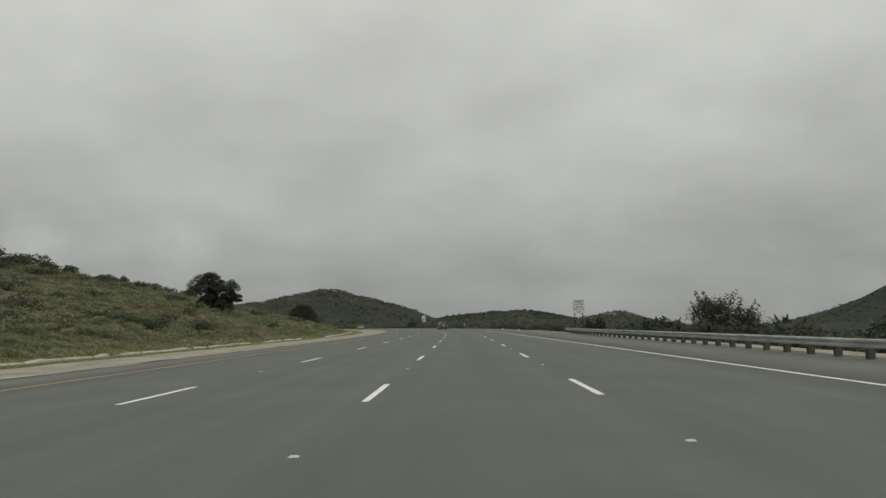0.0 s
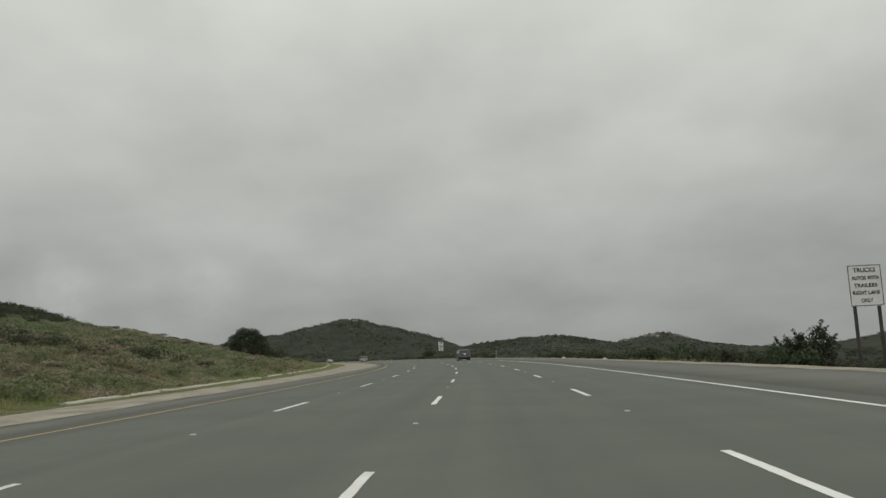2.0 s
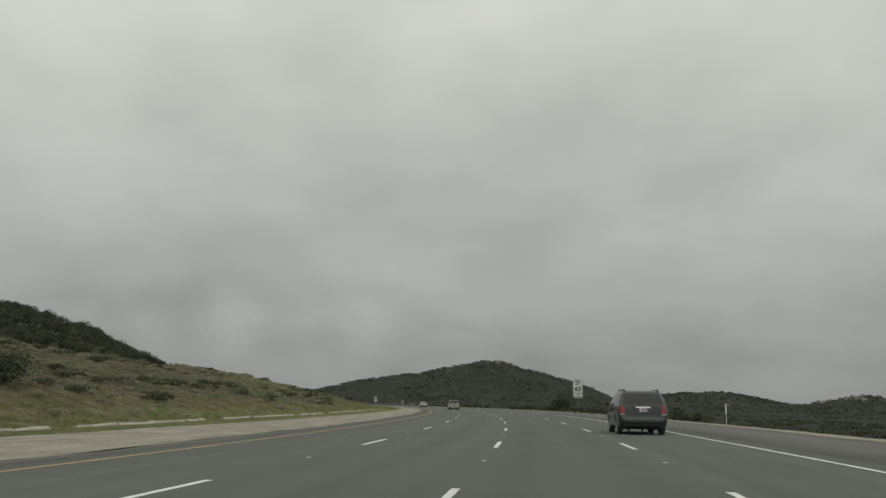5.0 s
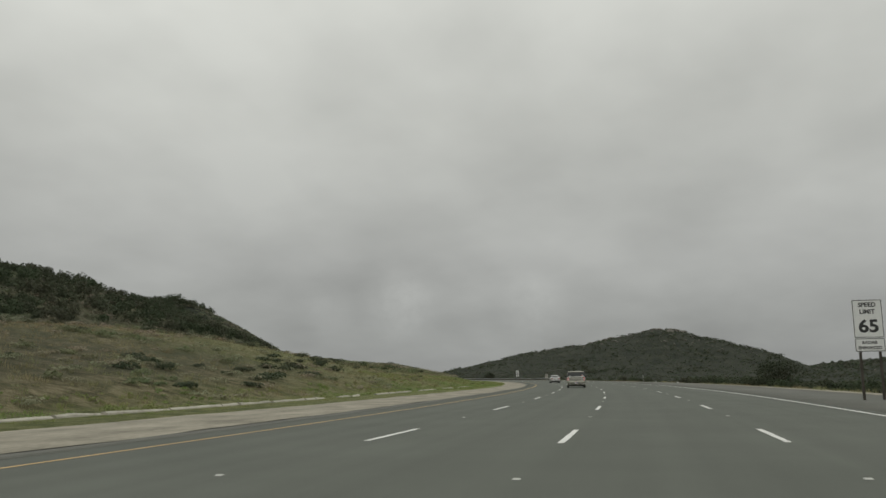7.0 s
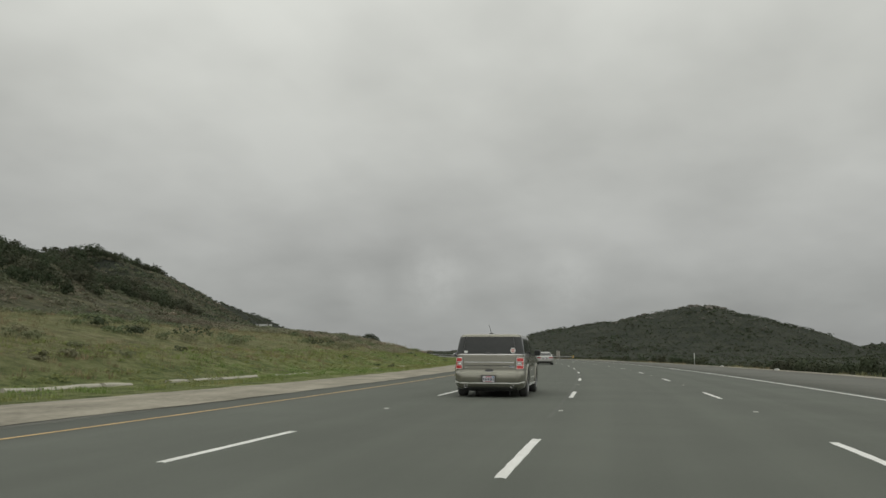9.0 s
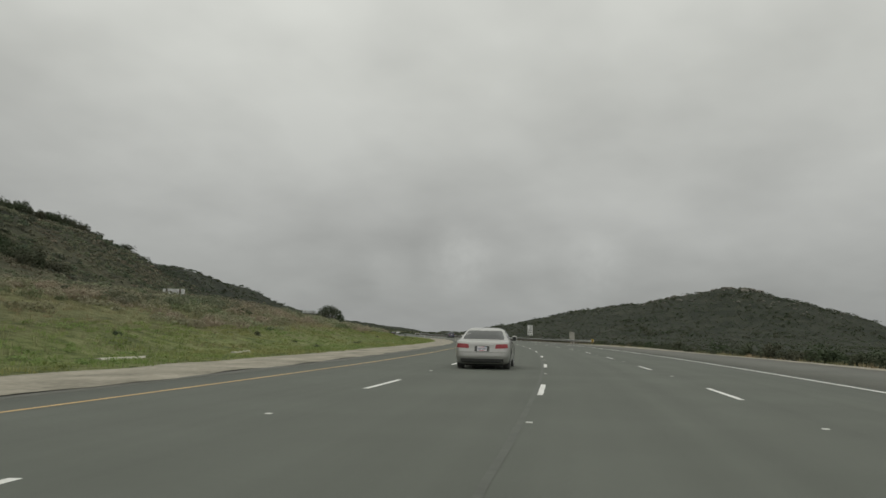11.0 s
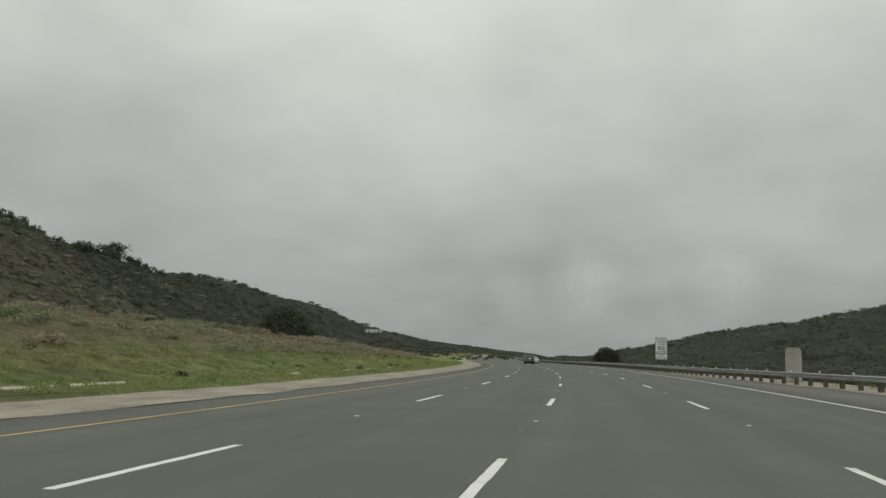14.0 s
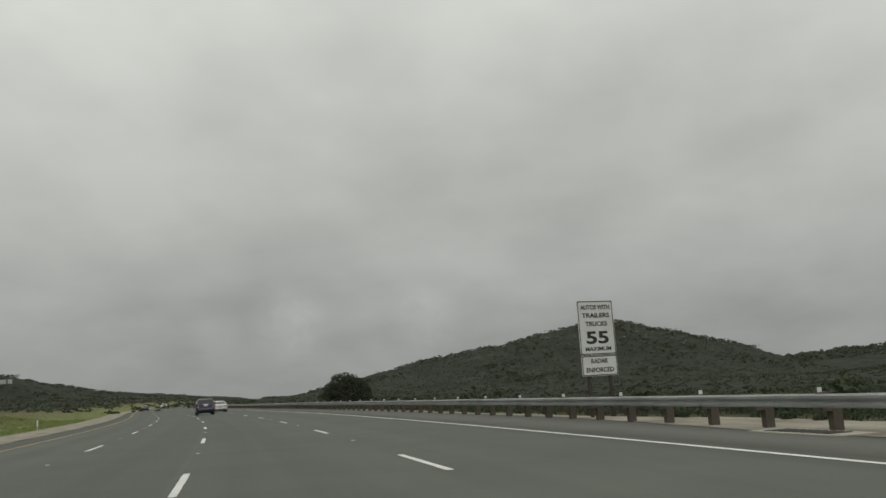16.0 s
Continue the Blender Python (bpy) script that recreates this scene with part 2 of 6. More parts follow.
def leaves(name, tones, rough=0.75):
    """Foliage that varies from clump to clump and over each."""
    m = bpy.data.materials.new(name)
    m.use_nodes = True
    n, l = m.node_tree.nodes, m.node_tree.links
    b = n["Principled BSDF"]
    g, tc, t = n.new("ShaderNodeNewGeometry"), n.new("ShaderNodeTexCoord"), n.new("ShaderNodeTexNoise")
    t.inputs["Scale"].default_value, t.inputs["Detail"].default_value = 0.9, 4
    l.new(tc.outputs["Object"], t.inputs["Vector"])
    s = n.new("ShaderNodeMath")
    s.operation = "MULTIPLY_ADD"
    s.inputs[1].default_value = 0.35
    l.new(g.outputs["Random Per Island"], s.inputs[0])
    l.new(t.outputs[0], s.inputs[2])
    r = n.new("ShaderNodeValToRGB")
    r.color_ramp.elements[0].position, r.color_ramp.elements[1].position = 0.4, 1.05
    r.color_ramp.elements[0].color, r.color_ramp.elements[1].color = (*tones[0], 1), (*tones[-1], 1)
    if len(tones) > 2:
        r.color_ramp.elements.new(0.72).color = (*tones[1], 1)
    l.new(s.outputs[0], r.inputs[0])
    far, span, tint = n.new("ShaderNodeTexNoise"), n.new("ShaderNodeMapRange"), n.new("ShaderNodeMix")
    far.inputs["Scale"].default_value, far.inputs["Detail"].default_value = 0.11, 5
    l.new(tc.outputs["Object"], far.inputs["Vector"])
    for i, v in ((1, 0.40), (2, 0.60), (3, 0.0), (4, 1.0)):
        span.inputs[i].default_value = v
    l.new(far.outputs[0], span.inputs[0])
    tint.data_type = "RGBA"
    l.new(span.outputs[0], tint.inputs[0])
    tint.inputs[6].default_value, tint.inputs[7].default_value = (0.90, 1.05, 0.88, 1), (1.08, 0.98, 0.98, 1)
    hue = n.new("ShaderNodeMix")
    hue.data_type, hue.blend_type = "RGBA", "MULTIPLY"
    hue.inputs[0].default_value = 1.0
    l.new(r.outputs[0], hue.inputs[6])
    l.new(tint.outputs[2], hue.inputs[7])
    l.new(hue.outputs[2], b.inputs["Base Color"])
    b.inputs["Roughness"].default_value = rough
    b.inputs["Specular IOR Level"].default_value = 0.2
    # thin leaves let part of the light through
    thin, both_ways = n.new("ShaderNodeBsdfTranslucent"), n.new("ShaderNodeMixShader")
    l.new(hue.outputs[2], thin.inputs["Color"])
    both_ways.inputs[0].default_value = 0.35
    l.new(b.outputs[0], both_ways.inputs[1])
    l.new(thin.outputs[0], both_ways.inputs[2])
    l.new(both_ways.outputs[0], n["Material Output"].inputs["Surface"])
    return m


CHAPARRAL = leaves("chaparral_leaves", [(0.050, 0.060, 0.040), (0.066, 0.076, 0.050), (0.088, 0.095, 0.063)])
# paler, greyer than CHAPARRAL: distance haze is mixed into the leaf colour
HAZY_FAR_LEAF = leaves("hazy_far_chaparral_leaves", [(0.072, 0.082, 0.064), (0.094, 0.104, 0.080), (0.124, 0.130, 0.100)])
SAGE = leaves("sage_leaves", [(0.137, 0.152, 0.090), (0.180, 0.190, 0.117), (0.229, 0.227, 0.146)])
BRUSH = leaves("dry_brush_twigs", [(0.218, 0.201, 0.144), (0.271, 0.248, 0.184), (0.330, 0.301, 0.231)])
# chaparral on the ridge, its tones raised to carry the veil of haze
HAZY_RIDGE_LEAF = leaves("hazy_ridge_chaparral_leaves", [(0.135, 0.136, 0.100), (0.168, 0.165, 0.122), (0.208, 0.198, 0.150)])
WEED = leaves("weed_leaves", [(0.157, 0.196, 0.073), (0.208, 0.246, 0.096), (0.260, 0.281, 0.121)])
DARK_LEAF = leaves("oak_leaves", [(0.036, 0.043, 0.029), (0.050, 0.057, 0.038), (0.068, 0.073, 0.048)])
GRASS = leaves("grass_blades", [(0.181, 0.217, 0.080), (0.248, 0.281, 0.109), (0.320, 0.317, 0.157)])


def ground_material():
    """Hillside soil under dry grass and scrub: straw low down by the road, green patches, dark chaparral on the heights."""
    m = bpy.data.materials.new("hillside")
    m.use_nodes = True
    n, l = m.node_tree.nodes, m.node_tree.links
    b = n["Principled BSDF"]
    b.inputs["Roughness"].default_value, b.inputs["Specular IOR Level"].default_value = 0.95, 0.1
    tc = n.new("ShaderNodeTexCoord")

    def tex(scale, detail, rough=0.55):
        t = n.new("ShaderNodeTexNoise")
        t.inputs["Scale"].default_value, t.inputs["Detail"].default_value, t.inputs["Roughness"].default_value = scale, detail, rough
        l.new(tc.outputs["Object"], t.inputs["Vector"])
        return t

    def ramp_of(src, stops):
        r = n.new("ShaderNodeValToRGB")
        r.color_ramp.elements[0].position, r.color_ramp.elements[0].color = stops[0][0], (*stops[0][1], 1)
        r.color_ramp.elements[1].position, r.color_ramp.elements[1].color = stops[-1][0], (*stops[-1][1], 1)
        for p, c in stops[1:-1]:
            r.color_ramp.elements.new(p).color = (*c, 1)
        l.new(src, r.inputs[0])
        return r

    straw = ramp_of(tex(0.9, 12, 0.78).outputs[0], [(0.41, (0.074, 0.070, 0.039)), (0.5, (0.154, 0.138, 0.080)), (0.60, (0.255, 0.222, 0.140))])
    green = ramp_of(tex(0.8, 12, 0.78).outputs[0], [(0.41, (0.090, 0.116, 0.042)), (0.5, (0.168, 0.198, 0.074)), (0.60, (0.250, 0.258, 0.124))])
    brush = ramp_of(tex(0.045, 15, 0.80).outputs[0], [(0.40, (0.020, 0.025, 0.019)), (0.47, (0.028, 0.033, 0.026)), (0.53, (0.035, 0.040, 0.031)), (0.61, (0.052, 0.054, 0.043))])
    heath = ramp_of(tex(0.55, 13, 0.80).outputs[0], [(0.41, (0.040, 0.044, 0.025)), (0.48, (0.088, 0.090, 0.053)), (0.53, (0.132, 0.121, 0.078)), (0.60, (0.205, 0.178, 0.124))])
    cover = n.new("ShaderNodeAttribute")
    cover.attribute_name = "cover"
    parts = n.new("ShaderNodeSeparateColor")
    l.new(cover.outputs["Color"], parts.inputs[0])

    def blend(fac, a, c, soft):
        t = n.new("ShaderNodeMath")
        t.operation = "MULTIPLY_ADD"
        t.inputs[1].default_value = soft
        t.use_clamp = True
        l.new(tex(0.18, 6, 0.6).outputs[0], t.inputs[0])
        o = n.new("ShaderNodeMath")
        o.operation = "SUBTRACT"
        l.new(fac, o.inputs[0])
        o.inputs[1].default_value = soft * 0.5
        l.new(o.outputs[0], t.inputs[2])
        x = n.new("ShaderNodeMix")
        x.data_type = "RGBA"
        l.new(t.outputs[0], x.inputs[0])
        l.new(a, x.inputs[6])
        l.new(c, x.inputs[7])
        return x.outputs[2]

    grassy = blend(parts.outputs[0], straw.outputs[0], green.outputs[0], 1.6)
    heathy = blend(parts.outputs[2], grassy, heath.outputs[0], 1.3)
    allover = blend(parts.outputs[1], heathy, brush.outputs[0], 1.0)
    l.new(allover, b.inputs["Base Color"])
    u = n.new("ShaderNodeBump")
    u.inputs["Strength"].default_value, u.inputs["Distance"].default_value = 1.0, 0.45
    l.new(tex(1.1, 10, 0.75).outputs[0], u.inputs["Height"])
    l.new(u.outputs[0], b.inputs["Normal"])
    return m


HILLSIDE = ground_material()


# ---------------------------------------------------------------- builders
def mesh_of(name, bm, mat, smooth=False):
    me = bpy.data.meshes.new(name)
    bm.to_mesh(me)
    bm.free()
    for p in me.polygons:
        p.use_smooth = smooth
    for x in mat if isinstance(mat, (list, tuple)) else [mat]:
        me.materials.append(x)
    return me


def part(name, bm, mat, parent, label="", smooth=False):
    ob = new(name, mesh_of(name, bm, mat, smooth))
    ob.parent = parent
    return tagged(ob, label)


def thing(name, m, label, category, group="", kind=""):
    ob = new(name)
    ob.matrix_basis = m
    ob.empty_display_size = 0.2
    return tagged(ob, label, category, group, kind)


def box(bm, lo, hi, bevel=0.0):
    lo, hi = Vector(lo), Vector(hi)
    r = bmesh.ops.create_cube(bm, size=1.0, matrix=Matrix.Translation((lo + hi) / 2) @ Matrix.Diagonal((*(hi - lo), 1)))
    if bevel:
        edges = list({e for v in r["verts"] for e in v.link_edges})
        bmesh.ops.bevel(bm, geom=edges, offset=bevel, segments=2, affect="EDGES", profile=0.5)
    return r["verts"]


def boxed(lo, hi, bevel=0.0):
    bm = bmesh.new()
    box(bm, lo, hi, bevel)
    return bm


def tube(bm, a, b, r0, r1=None, seg=10):
    a, b = Vector(a), Vector(b)
    d = b - a
    m = Matrix.Translation((a + b) / 2) @ d.to_track_quat("Z", "Y").to_matrix().to_4x4()
    return bmesh.ops.create_cone(bm, cap_ends=True, segments=seg, radius1=r0, radius2=r0 if r1 is None else r1, depth=d.length, matrix=m)["verts"]


def strip(name, s0, s1, left, right, up, mat, step=4.0, thick=0.0, label="", kind="structure", cols=1, wave=0.0):
    """A ribbon along the road between two offsets (numbers or functions of s)."""
    fl = left if callable(left) else (lambda s: left)
    fr = right if callable(right) else (lambda s: right)
    fu = up if callable(up) else (lambda s, u: up)
    count = max(2, int((s1 - s0) / step) + 1)
    bm = bmesh.new()
    uv = bm.loops.layers.uv.new("UVMap")
    rows, at = [], {}
    for i in range(count):
        s = s0 + (s1 - s0) * i / (count - 1)
        row = []
        for j in range(cols + 1):
            u = j / cols
            e = fl(s) * (1 - u) + fr(s) * u
            if wave and j in (0, cols):
                e += wave * noise.noise((s * 0.22, j * 3.3, 1.0)) + wave * 0.5 * noise.noise((s * 0.9, j * 3.3, 4.0))
            v = bm.verts.new(on_road(s, e, fu(s, u)))
            at[v] = (e, s)
            row.append(v)
        rows.append(row)
    for a, b in zip(rows, rows[1:]):
        for j in range(cols):
            f = bm.faces.new((a[j], a[j + 1], b[j + 1], b[j]))
            for loop in f.loops:
                loop[uv].uv = at[loop.vert]
    if thick:
        top = list(bm.faces)
        ex = bmesh.ops.extrude_face_region(bm, geom=top)
        for v in [g for g in ex["geom"] if isinstance(g, bmesh.types.BMVert)]:
            v.co.z += 0.0
        for v in {v for f in top for v in f.verts}:
            v.co.z -= thick
        bmesh.ops.recalc_face_normals(bm, faces=bm.faces)
    ob = new(name, mesh_of(name, bm, mat, True))
    return tagged(ob, label, kind=kind)


# ---------------------------------------------------------------- land
def smooth(a, b, v):
    t = min(1.0, max(0.0, (v - a) / (b - a)))
    return t * t * (3 - 2 * t)


def pave_left(s):
    return float(np.interp(s, [-60, 60, 130, 170, 270, 315, 414, 465, 700], [-12.7, -12.2, -12.35, -11.0, -11.1, -10.4, -11.2, -10.5, -10.5]))


def pave_right(s):
    return float(np.interp(s, [-60, 60, 90, 130, 190, 330, 400, 440, 470, 500, 514, 528, 540, 700], [11.0, 11.2, 11.0, 10.8, 11.6, 12.8, 12.3, 11.2, 10.7, 9.9, 8.8, 8.7, 9.7, 9.8]))


def dirt_edge(s):
    return float(np.interp(s, [-60, 28, 85, 130, 180, 283, 318, 418, 470, 700], [-15.2, -15.0, -14.5, -15.0, -16.0, -14.3, -13.0, -13.7, -12.6, -12.8]))


def verge_left(s):
    """The foot of the left slope, where the dike runs."""
    return float(np.interp(s, [-60, 50, 85, 135, 205, 300, 330, 470, 700], [-17.2, -16.9, -16.1, -18.3, -19.2, -18.0, -17.2, -16.8, -16.8]))


def right_dirt(s):
    """Width of the bare dirt beyond the right pavement."""
    return float(np.interp(s, [-60, 425, 460, 512, 522, 533, 540, 548, 700], [1.5, 1.5, 4.4, 4.5, 3.7, 2.4, 1.1, 0.7, 0.7]))


# far hills: x, y, height, half-width across the view, half-depth, turn in degrees
HILLS = [
    (-236, 1412, 45.4, 56, 120, 10), (-295, 1405, 19.1, 46, 130, 14), (-358, 1390, 24.1, 55, 130, 18), (-411, 1365, 17.9, 52, 120, 22), (-484, 1335, 16.1, 56, 120, 22),
    (-183, 1425, 19.5, 45, 120, 8), (-120, 1430, 22.9, 44, 110, 6), (-79, 1436, 10.5, 38, 110, 6),
    (-32, 1900, 21.7, 73, 160, 0), (85, 1900, 16.3, 64, 160, 0), (170, 1890, 23.4, 68, 160, 0),
    (171, 885, 13.7, 29, 60, -8), (225, 870, 1.2, 36, 50, -8), (112, 900, 5.6, 36, 80, -6), (48, 930, 14.8, 35, 80, 0), (-5, 960, 5.4, 40, 80, 0),
    (292, 470, 31.0, 33, 60, 20), (359, 540, 10.2, 64, 80, 20),
    (-242, 1405, 3.5, 12, 50, 10), (-212, 1415, 1.6, 11, 45, 8), (-380, 1385, 2.5, 16, 60, 18), (-318, 1400, 1.6, 9, 40, 14), (-160, 1425, 1.5, 9, 40, 8),
    (168, 885, 2.2, 10, 30, -8), (138, 890, 1.4, 8, 30, -8), (60, 925, 1.2, 8, 30, 0),
]


def far_hills(x, y):
    z = 0.0
    for hx, hy, h, w, d, turn in HILLS:
        dx, dy = x - hx, y - hy
        if abs(dx) > 700 or abs(dy) > 700:
            continue
        c, s = math.cos(radians(turn)), math.sin(radians(turn))
        u, v = (dx * c + dy * s) / w, (dy * c - dx * s) / d
        q = u * u + v * v
        if q < 12:
            z += h * math.exp(-0.5 * q)
    return z + min(z, 20.0) * 0.11 * (noise.noise((x * 0.028, y * 0.028, 2.0)) + 0.6 * noise.noise((x * 0.07, y * 0.07, 6.0)))


def rough_land(x, y, size):
    return size * (noise.noise((x * 0.012, y * 0.012, 0.3)) * 2.2 + noise.noise((x * 0.045, y * 0.045, 5.3)) + 0.5 * noise.noise((x * 0.13, y * 0.13, 9.1)))


# the crest of the left ridge: metres along the road, height above it
CREST = ([230, 260, 290, 320, 360, 400, 450, 500, 524, 556, 612, 650, 675, 720, 756, 790, 850, 900, 950, 1000, 1070, 1120, 1250, 1400],
         [5.4, 8.4, 14.0, 19.6, 22.9, 24.4, 21.8, 22.6, 29.0, 29.8, 31.0, 26.8, 28.2, 26.6, 31.4, 32.4, 28.9, 29.4, 23.0, 21.3, 17.7, 17.7, 14.5, 15.0])
# the shoulder of the cut slope above the verge: metres along the road, height
BANK = ([-60, 45, 60, 75, 90, 105, 120, 150, 180, 210, 240, 270, 300, 330, 370, 410, 450, 500, 560, 640, 900],
        [7.35, 7.35, 7.7, 8.0, 6.8, 7.4, 6.9, 6.8, 7.5, 6.7, 6.4, 6.0, 7.5, 5.7, 5.7, 5.3, 6.2, 5.5, 5.5, 4.4, 5.1])


def left_land(s, d):
    """Height of the ground d metres beyond the left verge."""
    early = 1 - smooth(240, 330, s)
    bank = float(np.interp(s, BANK[0], BANK[1]))
    cut = bank * min(d, 30.0) / 30 - max(0.0, d - 34.0) * 0.10
    grass = bank * (0.696 * min(d, 22.0) / 22 + 0.304 * max(0.0, min(d, 50.0) - 22.0) / 28)
    crest = float(np.interp(s, CREST[0], CREST[1]))
    ridge = (crest - 5.4) * smooth(42, 103, d) - 0.07 * max(0.0, d - 106.0)
    z = early * max(cut, -1.0) + (1 - early) * grass + ridge
    return z * smooth(0.0, 5.0, d) if d < 5 else z


def right_land(s, d):
    """Height of the ground d metres beyond the right pavement: a bank that falls away."""
    shelf = 2.0 + 2.7 * smooth(425, 460, s)
    return -0.06 - 0.16 * max(0.0, min(d, 24.0) - shelf) - 0.008 * max(0.0, min(d, 600.0) - 22.0)


def land(s, e):
    p = on_road(s, e)
    vl, pr = verge_left(s), pave_right(s)
    if e < dirt_edge(s) - 0.2:
        z = left_land(s, vl - e) + 0.02 + rough_land(p.x, p.y, 0.55 * smooth(3, 40, vl - e))
    elif e > pr:
        d = e - pr
        z = right_land(s, d) - 0.06 * smooth(620, 720, p.y) * max(0.0, p.x - 230.0) + far_hills(p.x, p.y) + rough_land(p.x, p.y, 0.35 * smooth(3, 60, d) + 1.3 * smooth(300, 700, d))
    else:
        z = -0.22
    return p.z + z


def build_ground():
    ss = list(np.arange(-220, 960, 6.0)) + list(np.arange(960, 2700, 18.0))
    es = [-430, -380, -340, -300, -265, -235, -210, -190, -172, -156, -142, -130, -118, -107, -97, -88, -80, -72, -65, -58, -52, -47, -42, -38, -34, -31,
          -28, -25.5, -23, -21, -19.5, -18.2, -17, -16, -15, -14, -10.5, 0, 9, 10.5, 11.5, 12.5, 14, 16, 18, 21, 24, 28, 33, 39, 46, 54, 63, 73, 85]
    es += list(np.arange(98, 1500, 15.0)) + list(np.arange(1500, 2900, 90.0))
    verts, cover = [], []
    for s in ss:
        for e in es:
            p = on_road(s, e)
            z = land(s, e)
            verts.append((p.x, p.y, z))
            d = verge_left(s) - e
            if e < 0:
                g = 0.12 + 0.36 * smooth(255, 310, s) * (1 - 0.4 * smooth(400, 440, s)) + 0.62 * smooth(290, 350, s) * (1 - smooth(2, 8, d)) + 0.55 * (1 - smooth(0.5, 4, d))
                dark = 0.45 * smooth(34, 48, d) + 0.4 * smooth(74, 92, d) if s > 280 else 0.8 * smooth(24, 44, d)
                heath = smooth(1, 4, d) * (1 - smooth(110, 165, s)) + 0.75 * smooth(120, 160, s) * (1 - smooth(250, 300, s)) * smooth(3, 10, d) + 0.5 * smooth(400, 440, s) * smooth(6, 12, d)
                heath = max(heath, 0.8 * smooth(30, 40, d)) * (1 - 0.7 * smooth(600, 680, s))
                dark = max(dark, 0.9 * smooth(560, 640, s) * smooth(9, 18, d))
                dark = max(dark, 0.34 * smooth(185, 205, s) * (1 - smooth(270, 305, s)) * smooth(4, 10, d))
                dark += 0.12 * smooth(480, 540, s) * smooth(36, 60, d)
            else:
                d = e - pave_right(s)
                g, dark, heath = 0.35, smooth(right_dirt(s) + 0.1, right_dirt(s) + 2.5, d), 0.0
            cover.append((g, min(1.0, dark), min(1.0, heath), 1))
    nx = len(es)
    faces = [(i * nx + j, i * nx + j + 1, (i + 1) * nx + j + 1, (i + 1) * nx + j) for i in range(len(ss) - 1) for j in range(nx - 1)]
    me = bpy.data.meshes.new("ground")
    me.from_pydata(verts, [], faces)
    col = me.color_attributes.new("cover", "FLOAT_COLOR", "POINT")
    col.data.foreach_set("color", np.array(cover, dtype=np.float32).ravel())
    for p in me.polygons:
        p.use_smooth = True
    me.materials.append(HILLSIDE)
    return tagged(new("ground", me), "rolling hillside ground with dry grass and scrub beside the freeway", "ground", kind="structure")


build_ground()

# ---------------------------------------------------------------- road
road = strip("road", -150, 930, lambda s: -9.9, lambda s: 6.5, 0.0, ASPHALT, step=3.0, thick=0.25, cols=8, label="grey four-lane asphalt freeway, worn and slightly patched")
tagged(road, category="road")
tagged(strip("shoulder_left", -150, 930, pave_left, lambda s: -9.9, 0.0, SHOULDER, step=3.0, thick=0.25, cols=2, label="narrow asphalt inner shoulder beside the yellow line"), category="shoulder")
tagged(strip("shoulder_right", -150, 930, lambda s: 6.5, pave_right, 0.0, SHOULDER, step=3.0, thick=0.25, cols=2, label="wide brownish asphalt outer shoulder"), category="shoulder")


def verge_up(s, u):
    return 0.012 + 0.10 * math.sin(math.pi * u) * 0.4 + 0.03 * noise.noise((s * 0.3, u * 4, 0))


tagged(strip("verge_left", -150, 930, lambda s: dirt_edge(s) - 0.3, lambda s: pave_left(s) + 0.48, verge_up, DIRT, step=1.0, cols=6, wave=0.28, label="pale dirt and gravel verge beside the inner shoulder"), category="verge")
tagged(strip("verge_right", -150, 900, lambda s: pave_right(s) - 0.15, lambda s: pave_right(s) + right_dirt(s), lambda s, u: right_land(s, right_dirt(s) * u) + 0.035 + 0.035 * (1 - u), DIRT, step=1.0, cols=6, wave=0.35, label="pale dirt verge beside the outer shoulder"), category="verge")


def yellow_at(s):
    return float(np.interp(s, [0, 45, 85, 170, 330, 520], [-9.75, -9.5, -9.2, -9.1, -8.72, -8.32]))


def edge_at(s):
    return float(np.interp(s, [0, 30, 60, 100, 150, 185, 265, 330, 520], [6.6, 6.05, 5.6, 5.6, 5.7, 5.52, 6.12, 6.1, 6.15]))


def line_a(s):
    return -1.5 * LANE + float(np.interp(s, [0, 170, 330, 520], [-0.27, 0.0, 0.02, 0.43]))


def line_c(s):
    return 0.5 * LANE + float(np.interp(s, [0, 170, 330, 520], [0.0, 0.06, 0.24, 0.11]))


tagged(strip("yellow_line", -150, 930, lambda s: yellow_at(s) - 0.05, lambda s: yellow_at(s) + 0.05, 0.005, YELLOW_PAINT, step=3.0, label="solid yellow painted edge line on asphalt"), category="road marking")
tagged(strip("white_edge_line", -150, 930, lambda s: edge_at(s) - 0.065, lambda s: edge_at(s) + 0.065, 0.005, WHITE_PAINT, step=3.0, label="solid white painted edge line on asphalt"), category="road marking")
tagged(strip("tar_seam", 300, 560, lambda s: -1.99, lambda s: -1.905, 0.003, TAR, step=0.7, wave=0.03, label="thin dark tar seam along the lane joint"), category="road seam")


# ---------------------------------------------------------------- roadside things
def rail_profile():
    wave = [(0.0, 0.43), (0.035, 0.455), (0.083, 0.475), (0.083, 0.53), (0.035, 0.56), (0.012, 0.585), (0.035, 0.61), (0.083, 0.64), (0.083, 0.695), (0.035, 0.715), (0.0, 0.74)]
    return [(x, 0.42 + (z - 0.43) * 0.8) for x, z in wave]


